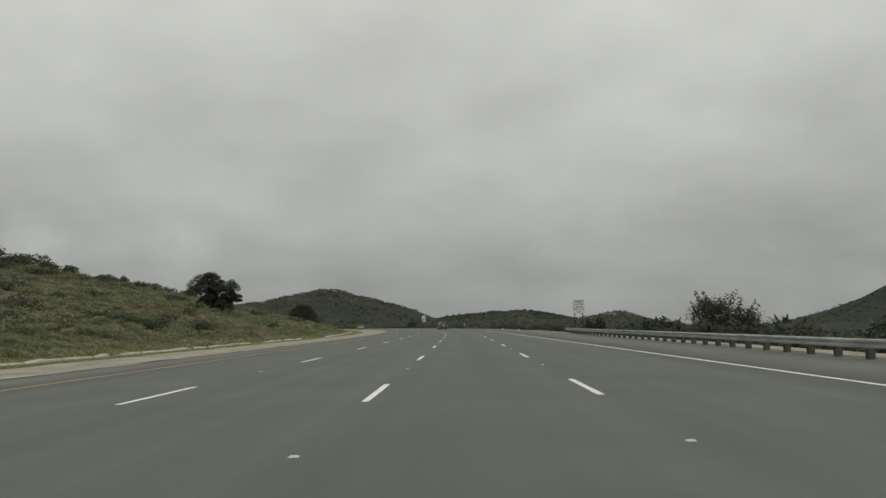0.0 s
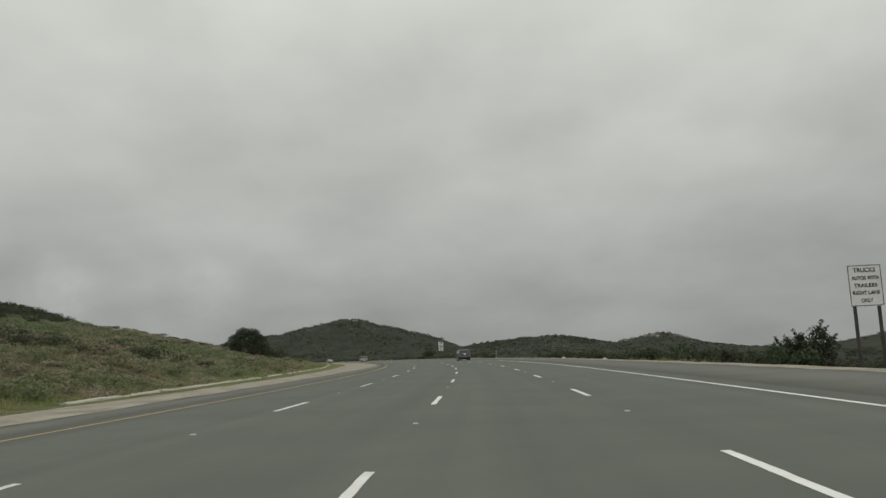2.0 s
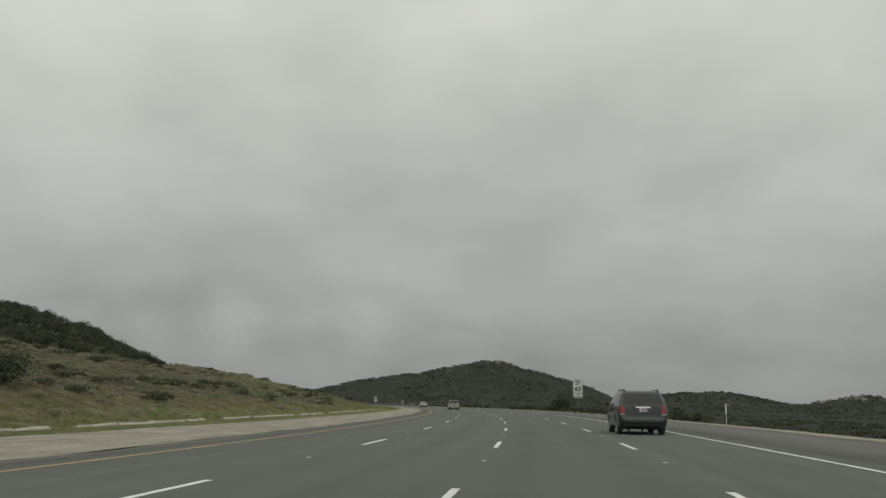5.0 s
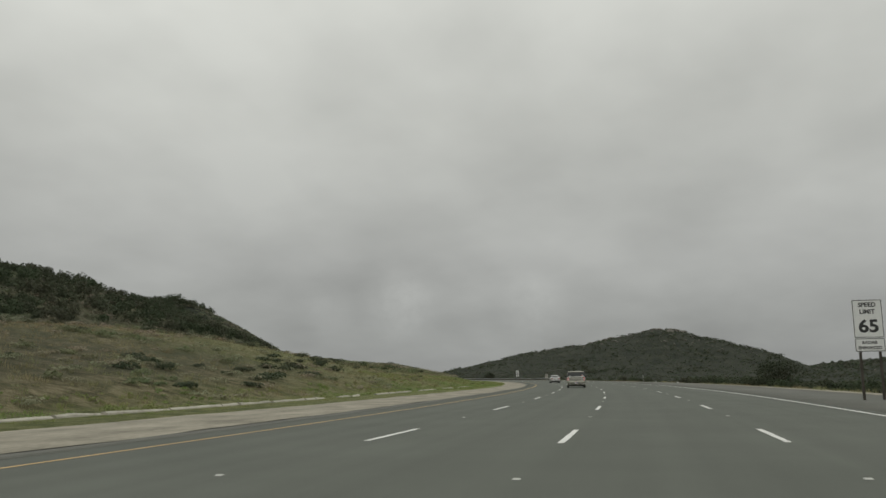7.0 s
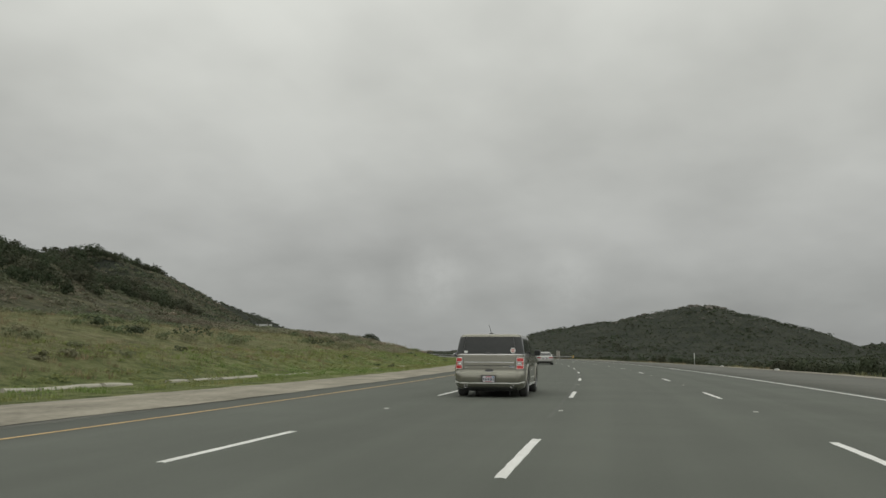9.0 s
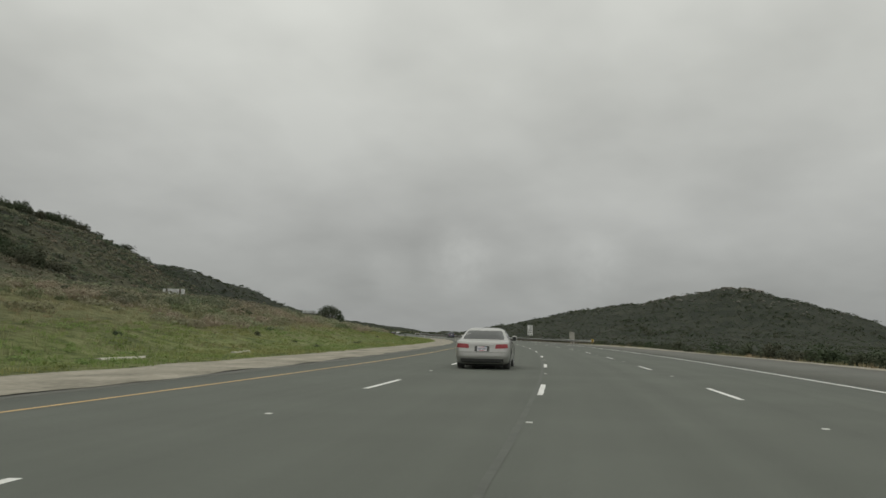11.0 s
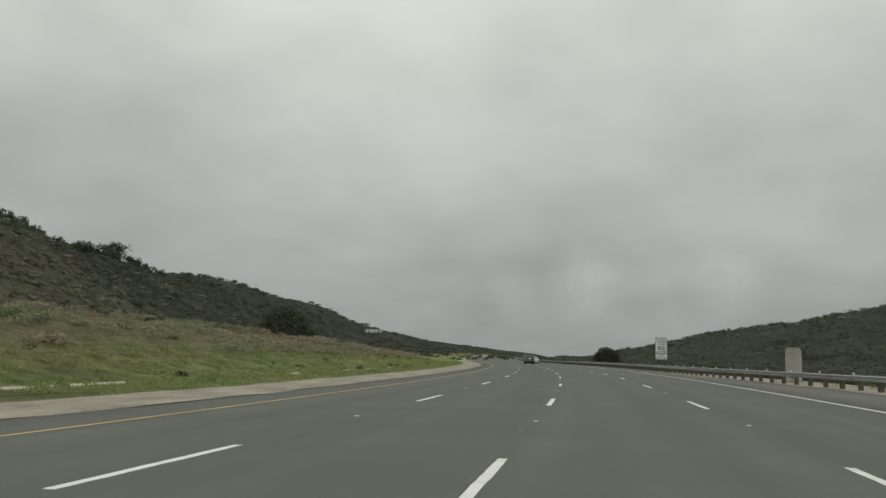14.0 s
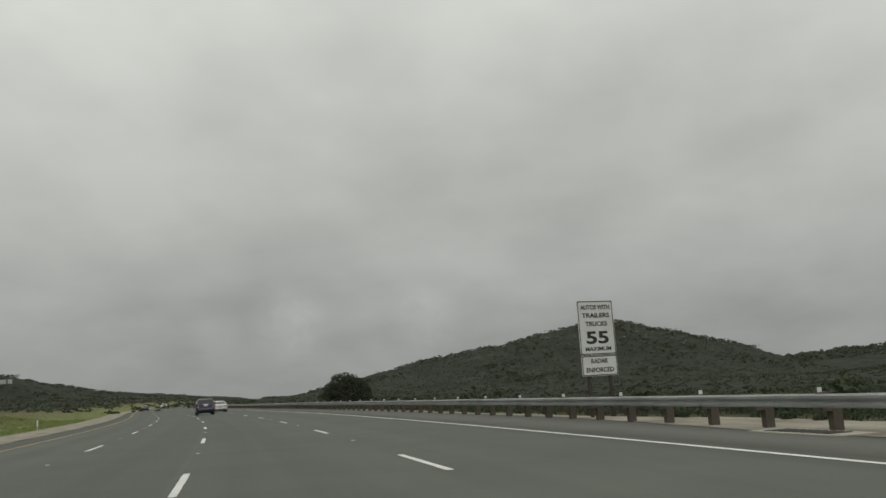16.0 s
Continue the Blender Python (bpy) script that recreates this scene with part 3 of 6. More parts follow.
def guardrail(name, s0, s1, offset, label, end_marker=0.0, reflectors=0, lower=0.0):
    base = thing(name, Matrix.Identity(4), label, "guardrail")
    bm = bmesh.new()
    prof = rail_profile()
    rows = []
    n = int((s1 - s0) / 1.5)
    for i in range(n + 1):
        s = s0 + (s1 - s0) * i / n
        e = offset(s)
        rows.append([bm.verts.new(on_road(s, e - x, z - lower + 0.012 * noise.noise((s * 0.35, 7, 2)))) for x, z in prof])
    for a, b in zip(rows, rows[1:]):
        for j in range(len(prof) - 1):
            bm.faces.new((a[j], a[j + 1], b[j + 1], b[j]))
    bmesh.ops.solidify(bm, geom=bm.faces[:], thickness=0.006)
    part("rail", bm, STEEL, base, "weathered galvanised W-beam rail")
    post = mesh_of("post", boxed((-0.10, -0.08, -0.75), (0.10, 0.08, 0.62), 0.008), WOOD)
    block = mesh_of("spacer_block", boxed((-0.10, -0.075, -0.17), (0.10, 0.075, 0.17), 0.008), WOOD)
    tab = mesh_of("reflector", boxed((-0.045, -0.01, 0.0), (0.045, 0.01, 0.11), 0.004), SIGN_WHITE)
    k, s = 0, s0 + 0.6
    while s < s1:
        e = offset(s)
        lean = noise.noise((s, 3, 3)) * 2.5
        for nm, me, de, up in (("post", post, 0.31, -lower), ("spacer_block", block, 0.105, 0.52 - lower)):
            o = new(nm, me)
            o.parent = base
            o.matrix_basis = at_road(s, e + de, up, lean)
        if reflectors and k % reflectors == 0:
            o = new("reflector", tab)
            o.parent = base
            o.matrix_basis = at_road(s, e + 0.05, 0.665)
        s += 1.905
        k += 1
    if end_marker:
        e = offset(s0)
        part("end_terminal", boxed_at(s0 - 0.12, e - 0.03, (-0.26, -0.13, 0.36), (0.26, 0.13, 0.76), 0.03), STEEL, base, "boxy steel end terminal")
        part("marker_plate", boxed_at(s0 - 0.28, e - 0.03, (-0.16, -0.012, 0.37), (0.16, 0.012, 0.85), 0.004), SIGN_YELLOW, base, "yellow hazard plate")
        for k in range(4):
            bm = bmesh.new()
            x0 = -0.42 + k * 0.19
            m = at_road(s0 - 0.297, e - 0.03)
            lo = [bm.verts.new(m @ Vector((x, 0, z))) for x, z in clip_bar(x0)]
            if len(lo) > 2:
                bm.faces.new(lo)
                part("stripe", bm, SIGN_BLACK, base)
            else:
                bm.free()
    return base


def clip_bar(x0):
    """A slanting bar on the hazard plate, cut off at its edges."""
    pts = []
    for z, w in ((0.40, 0.0), (0.40, 0.095)):
        pts.append((x0 + w, z))
    pts += [(x0 + 0.515, 0.82), (x0 + 0.42, 0.82)]
    for sign in (1, -1):
        out = []
        for (x1, z1), (x2, z2) in zip(pts, pts[1:] + pts[:1]):
            a, b = 0.145 - sign * x1, 0.145 - sign * x2
            if a >= 0:
                out.append((x1, z1))
            if (a >= 0) != (b >= 0):
                t = a / (a - b)
                out.append((x1 + t * (x2 - x1), z1 + t * (z2 - z1)))
        pts = out
        if not pts:
            break
    return pts


def boxed_at(s, e, lo, hi, bevel=0.0):
    bm = boxed(lo, hi, bevel)
    bmesh.ops.transform(bm, matrix=at_road(s, e), verts=bm.verts)
    return bm


guardrail("guardrail", -75, 77.5, lambda s: float(np.interp(s, [-75, 10, 60, 79.5], [9.9, 10.1, 10.6, 11.4])), "weathered steel guardrail on short wooden posts at the outer shoulder", lower=0.11)
guardrail("guardrail", 478, 900, lambda s: float(np.interp(s, [478, 488, 500, 515, 560, 900], [11.5, 10.7, 9.75, 9.1, 8.9, 8.9])), "long steel guardrail on brown wooden posts with white reflectors", 1.0, 2)


def text_bars(parent, rows, mat, y=-0.016):
    """Built-in-font lettering. rows: text, centre x, centre z, height, wanted width."""
    for text, x, z, size, width in rows:
        cu = bpy.data.curves.new("lettering", "FONT")
        cu.body, cu.size, cu.align_x, cu.align_y, cu.extrude, cu.offset = text, size * 1.38, "CENTER", "CENTER", 0.002, size * 0.042
        ob = new("lettering", cu)
        dg = bpy.context.evaluated_depsgraph_get()
        me = bpy.data.meshes.new_from_object(ob.evaluated_get(dg))
        bpy.data.objects.remove(ob)
        xs = [v.co.x for v in me.vertices]
        zs = [v.co.y for v in me.vertices]
        k = width / (max(xs) - min(xs))
        q = size / (max(zs) - min(zs))
        cx, cz = (max(xs) + min(xs)) / 2, (max(zs) + min(zs)) / 2
        for v in me.vertices:
            v.co = Vector((x + (v.co.x - cx) * k, y - v.co.z, z + (v.co.y - cz) * q))
        me.materials.append(mat)
        o = new("lettering", me)
        o.parent = parent


def plate(w, z0, z1, y0=-0.012, y1=0.012, r=0.05):
    """A sheet with rounded corners, standing in the x-z plane."""
    bm = bmesh.new()
    pts = []
    for cx, cz, a0 in ((w / 2 - r, z1 - r, 0), (-w / 2 + r, z1 - r, 90), (-w / 2 + r, z0 + r, 180), (w / 2 - r, z0 + r, 270)):
        for k in range(5):
            a = radians(a0 + 22.5 * k)
            pts.append((cx + r * math.cos(a), cz + r * math.sin(a)))
    f = bm.faces.new([bm.verts.new((x, y0, z)) for x, z in pts])
    g = bmesh.ops.extrude_face_region(bm, geom=[f])
    for v in [v for v in g["geom"] if isinstance(v, bmesh.types.BMVert)]:
        v.co.y = y1
    bmesh.ops.recalc_face_normals(bm, faces=bm.faces)
    return bm


def border(w, z0, z1, t, inset, y=-0.015, r=0.04):
    """A thin raised frame line on a sign."""
    bm = bmesh.new()
    loops = []
    for d in (inset, inset + t):
        row = []
        x1, b, c = w / 2 - d, z0 + d, z1 - d
        for cx, cz, a0 in ((x1 - r, c - r, 0), (-x1 + r, c - r, 90), (-x1 + r, b + r, 180), (x1 - r, b + r, 270)):
            for k in range(4):
                a = radians(a0 + 30 * k)
                row.append(bm.verts.new((cx + r * math.cos(a), y, cz + r * math.sin(a))))
        loops.append(row)
    n = len(loops[0])
    for i in range(n):
        bm.faces.new((loops[0][i], loops[0][(i + 1) % n], loops[1][(i + 1) % n], loops[1][i]))
    return bm


def road_sign(name, m, w, panels, posts, foot, label, post_mat=DARK_WOOD, post_w=0.09):
    """panels: (z0, z1, lettering rows). posts: x of each. foot: how far below the road the posts go."""
    base = thing(name, m, label, "road sign")
    top = max(p[1] for p in panels)
    for z0, z1, rows in panels:
        panel = part("panel", plate(w, z0, z1), SIGN_WHITE, base, "white retroreflective panel with black lettering")
        part("border", border(w, z0, z1, 0.028, 0.012), SIGN_BLACK, panel)
        text_bars(panel, rows, SIGN_BLACK)
    for x in posts:
        part("post", boxed((x - post_w / 2, 0.014, foot), (x + post_w / 2, 0.014 + post_w * 1.3, top - 0.06), 0.006), post_mat, base)
    return base


road_sign("truck_lane_sign", at_road(85.2, 14.05, 0, 4), 1.30,
          [(2.15, 3.72, [("TRUCKS", 0, 3.52, 0.17, 0.86), ("AUTOS WITH", 0, 3.22, 0.15, 1.05), ("TRAILERS", 0, 2.94, 0.15, 0.90), ("RIGHT LANE", 0, 2.66, 0.15, 1.05), ("ONLY", 0, 2.37, 0.15, 0.46)])],
          (-0.47, 0.47), -1.2, "white regulatory sign for trucks and trailers on two dark wooden posts")
road_sign("speed_limit_sign", at_road(258, 9.6, 0, 2), 1.22,
          [(2.65, 4.30, [("SPEED", 0, 4.08, 0.20, 0.72), ("LIMIT", 0, 3.78, 0.20, 0.62), ("65", 0, 3.16, 0.58, 0.80)]), (2.05, 2.63, [("RADAR", 0, 2.45, 0.14, 0.62), ("ENFORCED", 0, 2.22, 0.14, 0.95)])],
          (-0.40, 0.40), -1.0, "white speed limit sign with a radar plate on wooden posts")
road_sign("trailer_speed_sign", at_road(539.5, 10.35, 0, 3), 1.27,
          [(1.94, 3.66, [("AUTOS WITH", 0, 3.45, 0.15, 1.05), ("TRAILERS", 0, 3.19, 0.15, 0.98), ("TRUCKS", 0, 2.92, 0.15, 0.78), ("55", 0, 2.48, 0.40, 0.80), ("MAXIMUM", 0, 2.12, 0.13, 0.92)]),
           (1.27, 1.91, [("RADAR", 0, 1.74, 0.15, 0.60), ("ENFORCED", 0, 1.46, 0.15, 0.98)])],
          (-0.38, 0.38), -1.5, "white 55 maximum sign for trailers and trucks with a radar plate")


def guide_sign_back(m, w, z0, z1, foot, label):
    base = thing("guide_sign", m, label, "road sign")
    part("panel", plate(w, z0, z1, -0.03, 0.03, 0.12), SIGN_BACK, base, "bare aluminium back of the panel")
    for z in (z0 + 0.25 * (z1 - z0), z0 + 0.75 * (z1 - z0)):
        part("stiffener", boxed((-w / 2 + 0.1, -0.08, z - 0.04), (w / 2 - 0.1, -0.034, z + 0.04), 0.005), SIGN_BACK, base)
    for x in (-w * 0.3, w * 0.3):
        part("post", boxed((x - 0.14, -0.3, foot), (x + 0.14, -0.084, z1 - 0.05), 0.01), WOOD, base)
    return base


guide_sign_back(at_road(526, -67.5, 0, -6), 4.7, 7.65, 9.4, 2.0, "large bare-backed guide sign on two dark posts on the grassy slope")
guide_sign_back(at_road(788, -50.6, 0, -2), 7.0, 10.0, 11.3, 1.0, "wide distant guide sign seen above the scrub")

pillar = thing("concrete_pillar", at_road(499, 11.85, 0, -20), "pale upright concrete block behind the guardrail", "concrete block")
part("block", boxed((-0.43, -0.3, -1.2), (0.43, 0.3, 1.92), 0.05), CONCRETE, pillar)
part("cap", boxed((-0.37, -0.26, 1.925), (0.37, 0.26, 2.04), 0.03), CONCRETE, pillar)

# paddle markers beside the shoulders
for s, e, low, high in ((209, 12.7, 0.75, 1.38), (384, 13.6, 0.75, 1.32), (574, -11.9, 0.38, 0.78)):
    mk = thing("paddle_marker", at_road(s, e), "thin roadside marker post with a white reflective top", "marker post", "paddle markers")
    part("stake", boxed((-0.022, -0.010, -0.5), (0.022, 0.010, low), 0.003), SIGN_BACK, mk)
    part("tip", boxed((-0.045, -0.014, low + 0.002), (0.045, 0.014, high), 0.005), SIGN_WHITE, mk)

# pale litter blown against the outer verge
LITTER = material("crumpled_plastic", [(0.48, 0.48, 0.46), (0.66, 0.66, 0.63)], 0.6, scale=5)


def litter(s, e, seed, size):
    rand, bm = random.Random(seed), bmesh.new()
    bmesh.ops.create_icosphere(bm, subdivisions=2, radius=1.0)
    for v in bm.verts:
        k = 0.75 + 0.5 * noise.noise(v.co * 1.9 + Vector((seed, 0, 0)))
        v.co = Vector((v.co.x * size * k * 1.25, v.co.y * size * k, max(-0.03, v.co.z * size * k * 0.6 + size * 0.3)))
    ob = thing("litter", at_road(s, e, 0.02, rand.uniform(0, 180)), "crumpled pale plastic litter lying beside the shoulder", "litter", "roadside litter")
    part("crumpled_bag", bm, LITTER, ob)


for k, (s, e, size) in enumerate(((125.5, 11.25, 0.22), (147.5, 11.4, 0.24), (152.0, 11.05, 0.14), (348.5, 12.75, 0.20), (366.5, 12.6, 0.18))):
    litter(s, e, 5 + k, size)

drain = thing("storm_drain", at_road(528.2, 8.8), "concrete storm drain inlet with dark iron grate beside the shoulder", "drain")
part("apron", boxed((-0.36, -1.25, -0.10), (0.40, 1.25, 0.018), 0.008), DIKE, drain)
for k in range(9):
    part("grate_bar", boxed((-0.24, -0.80 + k * 0.2, 0.012), (0.26, -0.68 + k * 0.2, 0.030), 0.004), BLACK_IRON, drain)

# low concrete dike between verge and slope, broken where grass grows over it
rng = random.Random(5)
s = -40.0
dikes = tagged(new("dike"), "broken low concrete dike along the foot of the slope", "kerb", kind="structure")
while s < 640:
    n = rng.uniform(1.0, 4.6)
    if rng.random() < (0.80 if s < 110 else 0.74 if s < 320 else 0.22):
        bm = bmesh.new()
        e0, tip = verge_left(s) + 0.1 + rng.uniform(-0.1, 0.1), rng.uniform(-0.03, 0.03)
        cuts = 6
        prev = None
        for k in range(cuts + 1):
            q = s + n * k / cuts
            e = e0 + 0.05 * noise.noise((q, 2, 2))
            z = (0.075 if s < 320 else 0.045) + tip * (k / cuts - 0.5) * 2 + (0.05 * noise.noise((q * 0.7, 5, 5)))
            row = [bm.verts.new(on_road(q, e + x, up)) for x, up in ((-0.20, -0.2), (-0.15, z + 0.03), (0.0, z + 0.05), (0.11, z - 0.01), (0.20, -0.2))]
            if prev:
                for j in range(4):
                    bm.faces.new((prev[j], prev[j + 1], row[j + 1], row[j]))
            else:
                bm.faces.new(row)
            prev = row
        bm.faces.new(list(reversed(prev)))
        bmesh.ops.recalc_face_normals(bm, faces=bm.faces)
        part("kerb_piece", bm, DIKE, dikes)
    s += n + rng.uniform(0.02, 0.3)


# ---------------------------------------------------------------- vehicles
def paint(name, colour, metal=0.55, rough=0.38):
    lo = tuple(c * 0.93 for c in colour)
    return material(name, [lo, colour], rough, metal, scale=0.8, grain=300, coat=0.7, spec=0.5)


GLASS = material("tinted_glass", [(0.022, 0.025, 0.024), (0.030, 0.033, 0.032)], 0.03, spec=0.42)
# tyre and trim blacks are lifted: veiling haze is put into their base tones
RUBBER = material("tyre_rubber", [(0.066, 0.067, 0.066), (0.092, 0.093, 0.090)], 0.85, scale=6)
BLACK_TRIM = material("black_trim", [(0.042, 0.043, 0.042), (0.062, 0.063, 0.061)], 0.6)
ALLOY = material("alloy", [(0.42, 0.42, 0.42), (0.56, 0.56, 0.56)], 0.3, 0.9)
DARK_ALLOY = material("dark_alloy", [(0.30, 0.30, 0.30), (0.44, 0.44, 0.44)], 0.3, 0.85)
CHROME = material("chrome", [(0.62, 0.62, 0.61), (0.7, 0.7, 0.69)], 0.14, 1.0)
# chrome drawn as non-metal near-white, its bright reflection put into the base colour
BRIGHT_TRIM = material("bright_trim", [(0.82, 0.82, 0.80), (0.9, 0.9, 0.88)], 0.35, 0.0)
RED_LENS = material("red_lens", [(0.52, 0.05, 0.05), (0.64, 0.085, 0.08)], 0.12, spec=0.6)
DEEP_RED_LENS = material("deep_red_lens", [(0.22, 0.022, 0.028), (0.30, 0.035, 0.04)], 0.15, spec=0.5)
CLEAR_LENS = material("clear_lens", [(0.26, 0.27, 0.28), (0.40, 0.40, 0.40)], 0.12, spec=0.6)
PLATE_WHITE = material("plate_white", [(0.58, 0.58, 0.60), (0.68, 0.68, 0.70)], 0.4)
PLATE_INK = material("plate_ink", [(0.03, 0.035, 0.08), (0.05, 0.055, 0.11)], 0.5)
PLATE_BLUE = material("plate_blue", [(0.12, 0.24, 0.42), (0.16, 0.30, 0.50)], 0.5)
PLATE_RED = material("plate_red", [(0.45, 0.05, 0.09), (0.55, 0.07, 0.11)], 0.5)
BADGE = material("badge_dark", [(0.03, 0.04, 0.06), (0.05, 0.06, 0.09)], 0.3)
# plastic of the bumper step; on the plate recess it paints shade
RECESS = material("grey_plastic_and_recess_shade", [(0.05, 0.048, 0.042), (0.075, 0.072, 0.064)], 0.6)
STICKER_GREY = material("sticker_grey", [(0.40, 0.38, 0.37), (0.48, 0.46, 0.45)], 0.6)
STICKER_RED = material("sticker_red", [(0.42, 0.10, 0.09), (0.52, 0.15, 0.13)], 0.6)


class Shell:
    """A car body as level slices: z, rear y, front y, half-width, corner radius."""

    def __init__(self, keys):
        self.k = np.array(keys, dtype=float)

    def at(self, z):
        k = self.k
        r, f, w, c = [float(np.interp(z, k[:, 0], k[:, i])) for i in range(1, 5)]
        f = max(f, r + 0.4)
        return r, f, w, min(c, w * 0.6, (f - r) * 0.3)

    def rear(self, x, z):
        r, f, w, c = self.at(z)
        q = abs(x) - (w - c)
        bow = 0.035 * (x / w) ** 2
        return r + bow + (0.0 if q <= 0 else c - math.sqrt(max(0.0, c * c - min(q, c) ** 2)))

    def front(self, x, z):
        r, f, w, c = self.at(z)
        q = abs(x) - (w - c)
        bow = 0.09 * (x / w) ** 2
        return f - bow - (0.0 if q <= 0 else c - math.sqrt(max(0.0, c * c - min(q, c) ** 2)))

    def side(self, y, z):
        r, f, w, c = self.at(z)
        bow = -0.018 * (1 - ((2 * y - r - f) / (f - r)) ** 2)
        q = max(r + 0.035 + c - y, y - (f - 0.09 - c))
        return w - bow - (0.0 if q <= 0 else c - math.sqrt(max(0.0, c * c - min(q, c) ** 2)))

    def slice(self, z, per):
        r, f, w, c = self.at(z)
        half = []
        for i in range(9):
            half.append((w - c) * i / 9)
        for i in range(7):
            half.append(w - c + c * math.sin(math.pi / 2 * i / 7))
        back = [(x, self.rear(x, z)) for x in half]
        y0, y1 = r + 0.035 + c, f - 0.09 - c
        flank = [(self.side(y0 + (y1 - y0) * i / per, z), y0 + (y1 - y0) * i / per) for i in range(per + 1)]
        nose = [(x, self.front(x, z)) for x in half[::-1]]
        right = back + flank + nose
        return right + [(-x, y) for x, y in right[-2:0:-1]]

    def body(self, levels, wheels, arch, per=72):
        bm = bmesh.new()
        rows = [[bm.verts.new((x, y, z)) for x, y in self.slice(z, per)] for z in levels]
        n = len(rows[0])
        faces = []
        for a, b in zip(rows, rows[1:]):
            for i in range(n):
                faces.append(bm.faces.new((a[i], a[(i + 1) % n], b[(i + 1) % n], b[i])))
        bm.faces.new(rows[-1])
        gone = []
        for f in faces:
            c = f.calc_center_median()
            r, fr, w, _ = self.at(c.z)
            if abs(c.x) > w * 0.80 and any((c.y - wy) ** 2 + (c.z - wz) ** 2 < arch ** 2 for wy, wz in wheels):
                gone.append(f)
        bmesh.ops.delete(bm, geom=gone, context="FACES")
        for v in bm.verts:
            if v.is_boundary and v.co.z > levels[0] + 0.01:
                for wy, wz in wheels:
                    dy, dz = v.co.y - wy, v.co.z - wz
                    d = math.hypot(dy, dz)
                    if 0.001 < d < arch * 1.3:
                        v.co.y, v.co.z = wy + dy * arch / d, wz + dz * arch / d
        bmesh.ops.remove_doubles(bm, verts=bm.verts, dist=0.002)
        bmesh.ops.recalc_face_normals(bm, faces=bm.faces)
        return bm

    def corner(self, z0, z1, side, off=0.005):
        """A thin piece that wraps round a rear corner between two heights."""
        bm = bmesh.new()
        rows = []
        for j in range(7):
            z = z0 + (z1 - z0) * j / 6
            r, f, w, c = self.at(z)
            row = []
            for i in range(9):
                a = math.pi / 2 * i / 8
                y0 = self.rear(w - c, z) + c
                x = w - c + (c + off) * math.sin(a)
                y = y0 - (c + off) * math.cos(a)
                row.append(bm.verts.new((side * x, y, z)))
            for k in (1, 2):
                row.append(bm.verts.new((side * (self.side(y0 + 0.09 * k, z) + off), y0 + 0.09 * k, z)))
            rows.append(row)
        for a, b in zip(rows, rows[1:]):
            for i in range(10):
                bm.faces.new((a[i], a[i + 1], b[i + 1], b[i]))
        bmesh.ops.recalc_face_normals(bm, faces=bm.faces)
        return bm

    def panel(self, outline, where, off=0.005, thick=0.012):
        """A thin piece that follows the rear, the front or a flank. outline: (x or y, z)."""
        bm = bmesh.new()
        f = bm.faces.new([bm.verts.new((u, 0, z)) for u, z in outline])
        for axis in (0, 2):
            lo, hi = min(v.co[axis] for v in bm.verts), max(v.co[axis] for v in bm.verts)
            n = int((hi - lo) / 0.045)
            for i in range(1, n):
                co, no = Vector((0, 0, 0)), Vector((0, 0, 0))
                co[axis], no[axis] = lo + (hi - lo) * i / n, 1
                bmesh.ops.bisect_plane(bm, geom=bm.verts[:] + bm.edges[:] + bm.faces[:], plane_co=co, plane_no=no)
        g = bmesh.ops.extrude_face_region(bm, geom=bm.faces[:])
        top = {v for v in g["geom"] if isinstance(v, bmesh.types.BMVert)}
        for v in bm.verts:
            u, z = v.co.x, v.co.z
            o = off if v in top else off - thick
            if where == "rear":
                v.co = Vector((u, self.rear(u, z) - o, z))
            elif where == "front":
                v.co = Vector((u, self.front(u, z) + o, z))
            else:
                sg = 1 if where == "right" else -1
                v.co = Vector((sg * (self.side(u, z) + o), u, z))
        bmesh.ops.recalc_face_normals(bm, faces=bm.faces)
        return bm


def rounded(pts, r, k=4):
    """A polygon with its corners rounded."""
    out, n = [], len(pts)
    for i in range(n):
        p, a, b = Vector(pts[i]), Vector(pts[i - 1]), Vector(pts[(i + 1) % n])
        d1, d2 = (a - p), (b - p)
        t = min(r, d1.length * 0.45, d2.length * 0.45)
        s0, s1 = p + d1.normalized() * t, p + d2.normalized() * t
        for j in range(k + 1):
            u = j / k
            q = s0 * (1 - u) ** 2 + p * 2 * u * (1 - u) + s1 * u * u
            out.append((q.x, q.y))
    return out


def rect(x0, x1, z0, z1, r=0.02):
    return rounded([(x0, z0), (x1, z0), (x1, z1), (x0, z1)], r)


def seam(pts, w=0.006):
    """A thin line as an outline polygon."""
    l, r = [], []
    for i, p in enumerate(pts):
        p = Vector(p)
        a, b = Vector(pts[max(0, i - 1)]), Vector(pts[min(len(pts) - 1, i + 1)])
        d = (b - a).normalized()
        nrm = Vector((-d.y, d.x)) * w / 2
        l.append(tuple(p + nrm))
        r.append(tuple(p - nrm))
    return l + r[::-1]


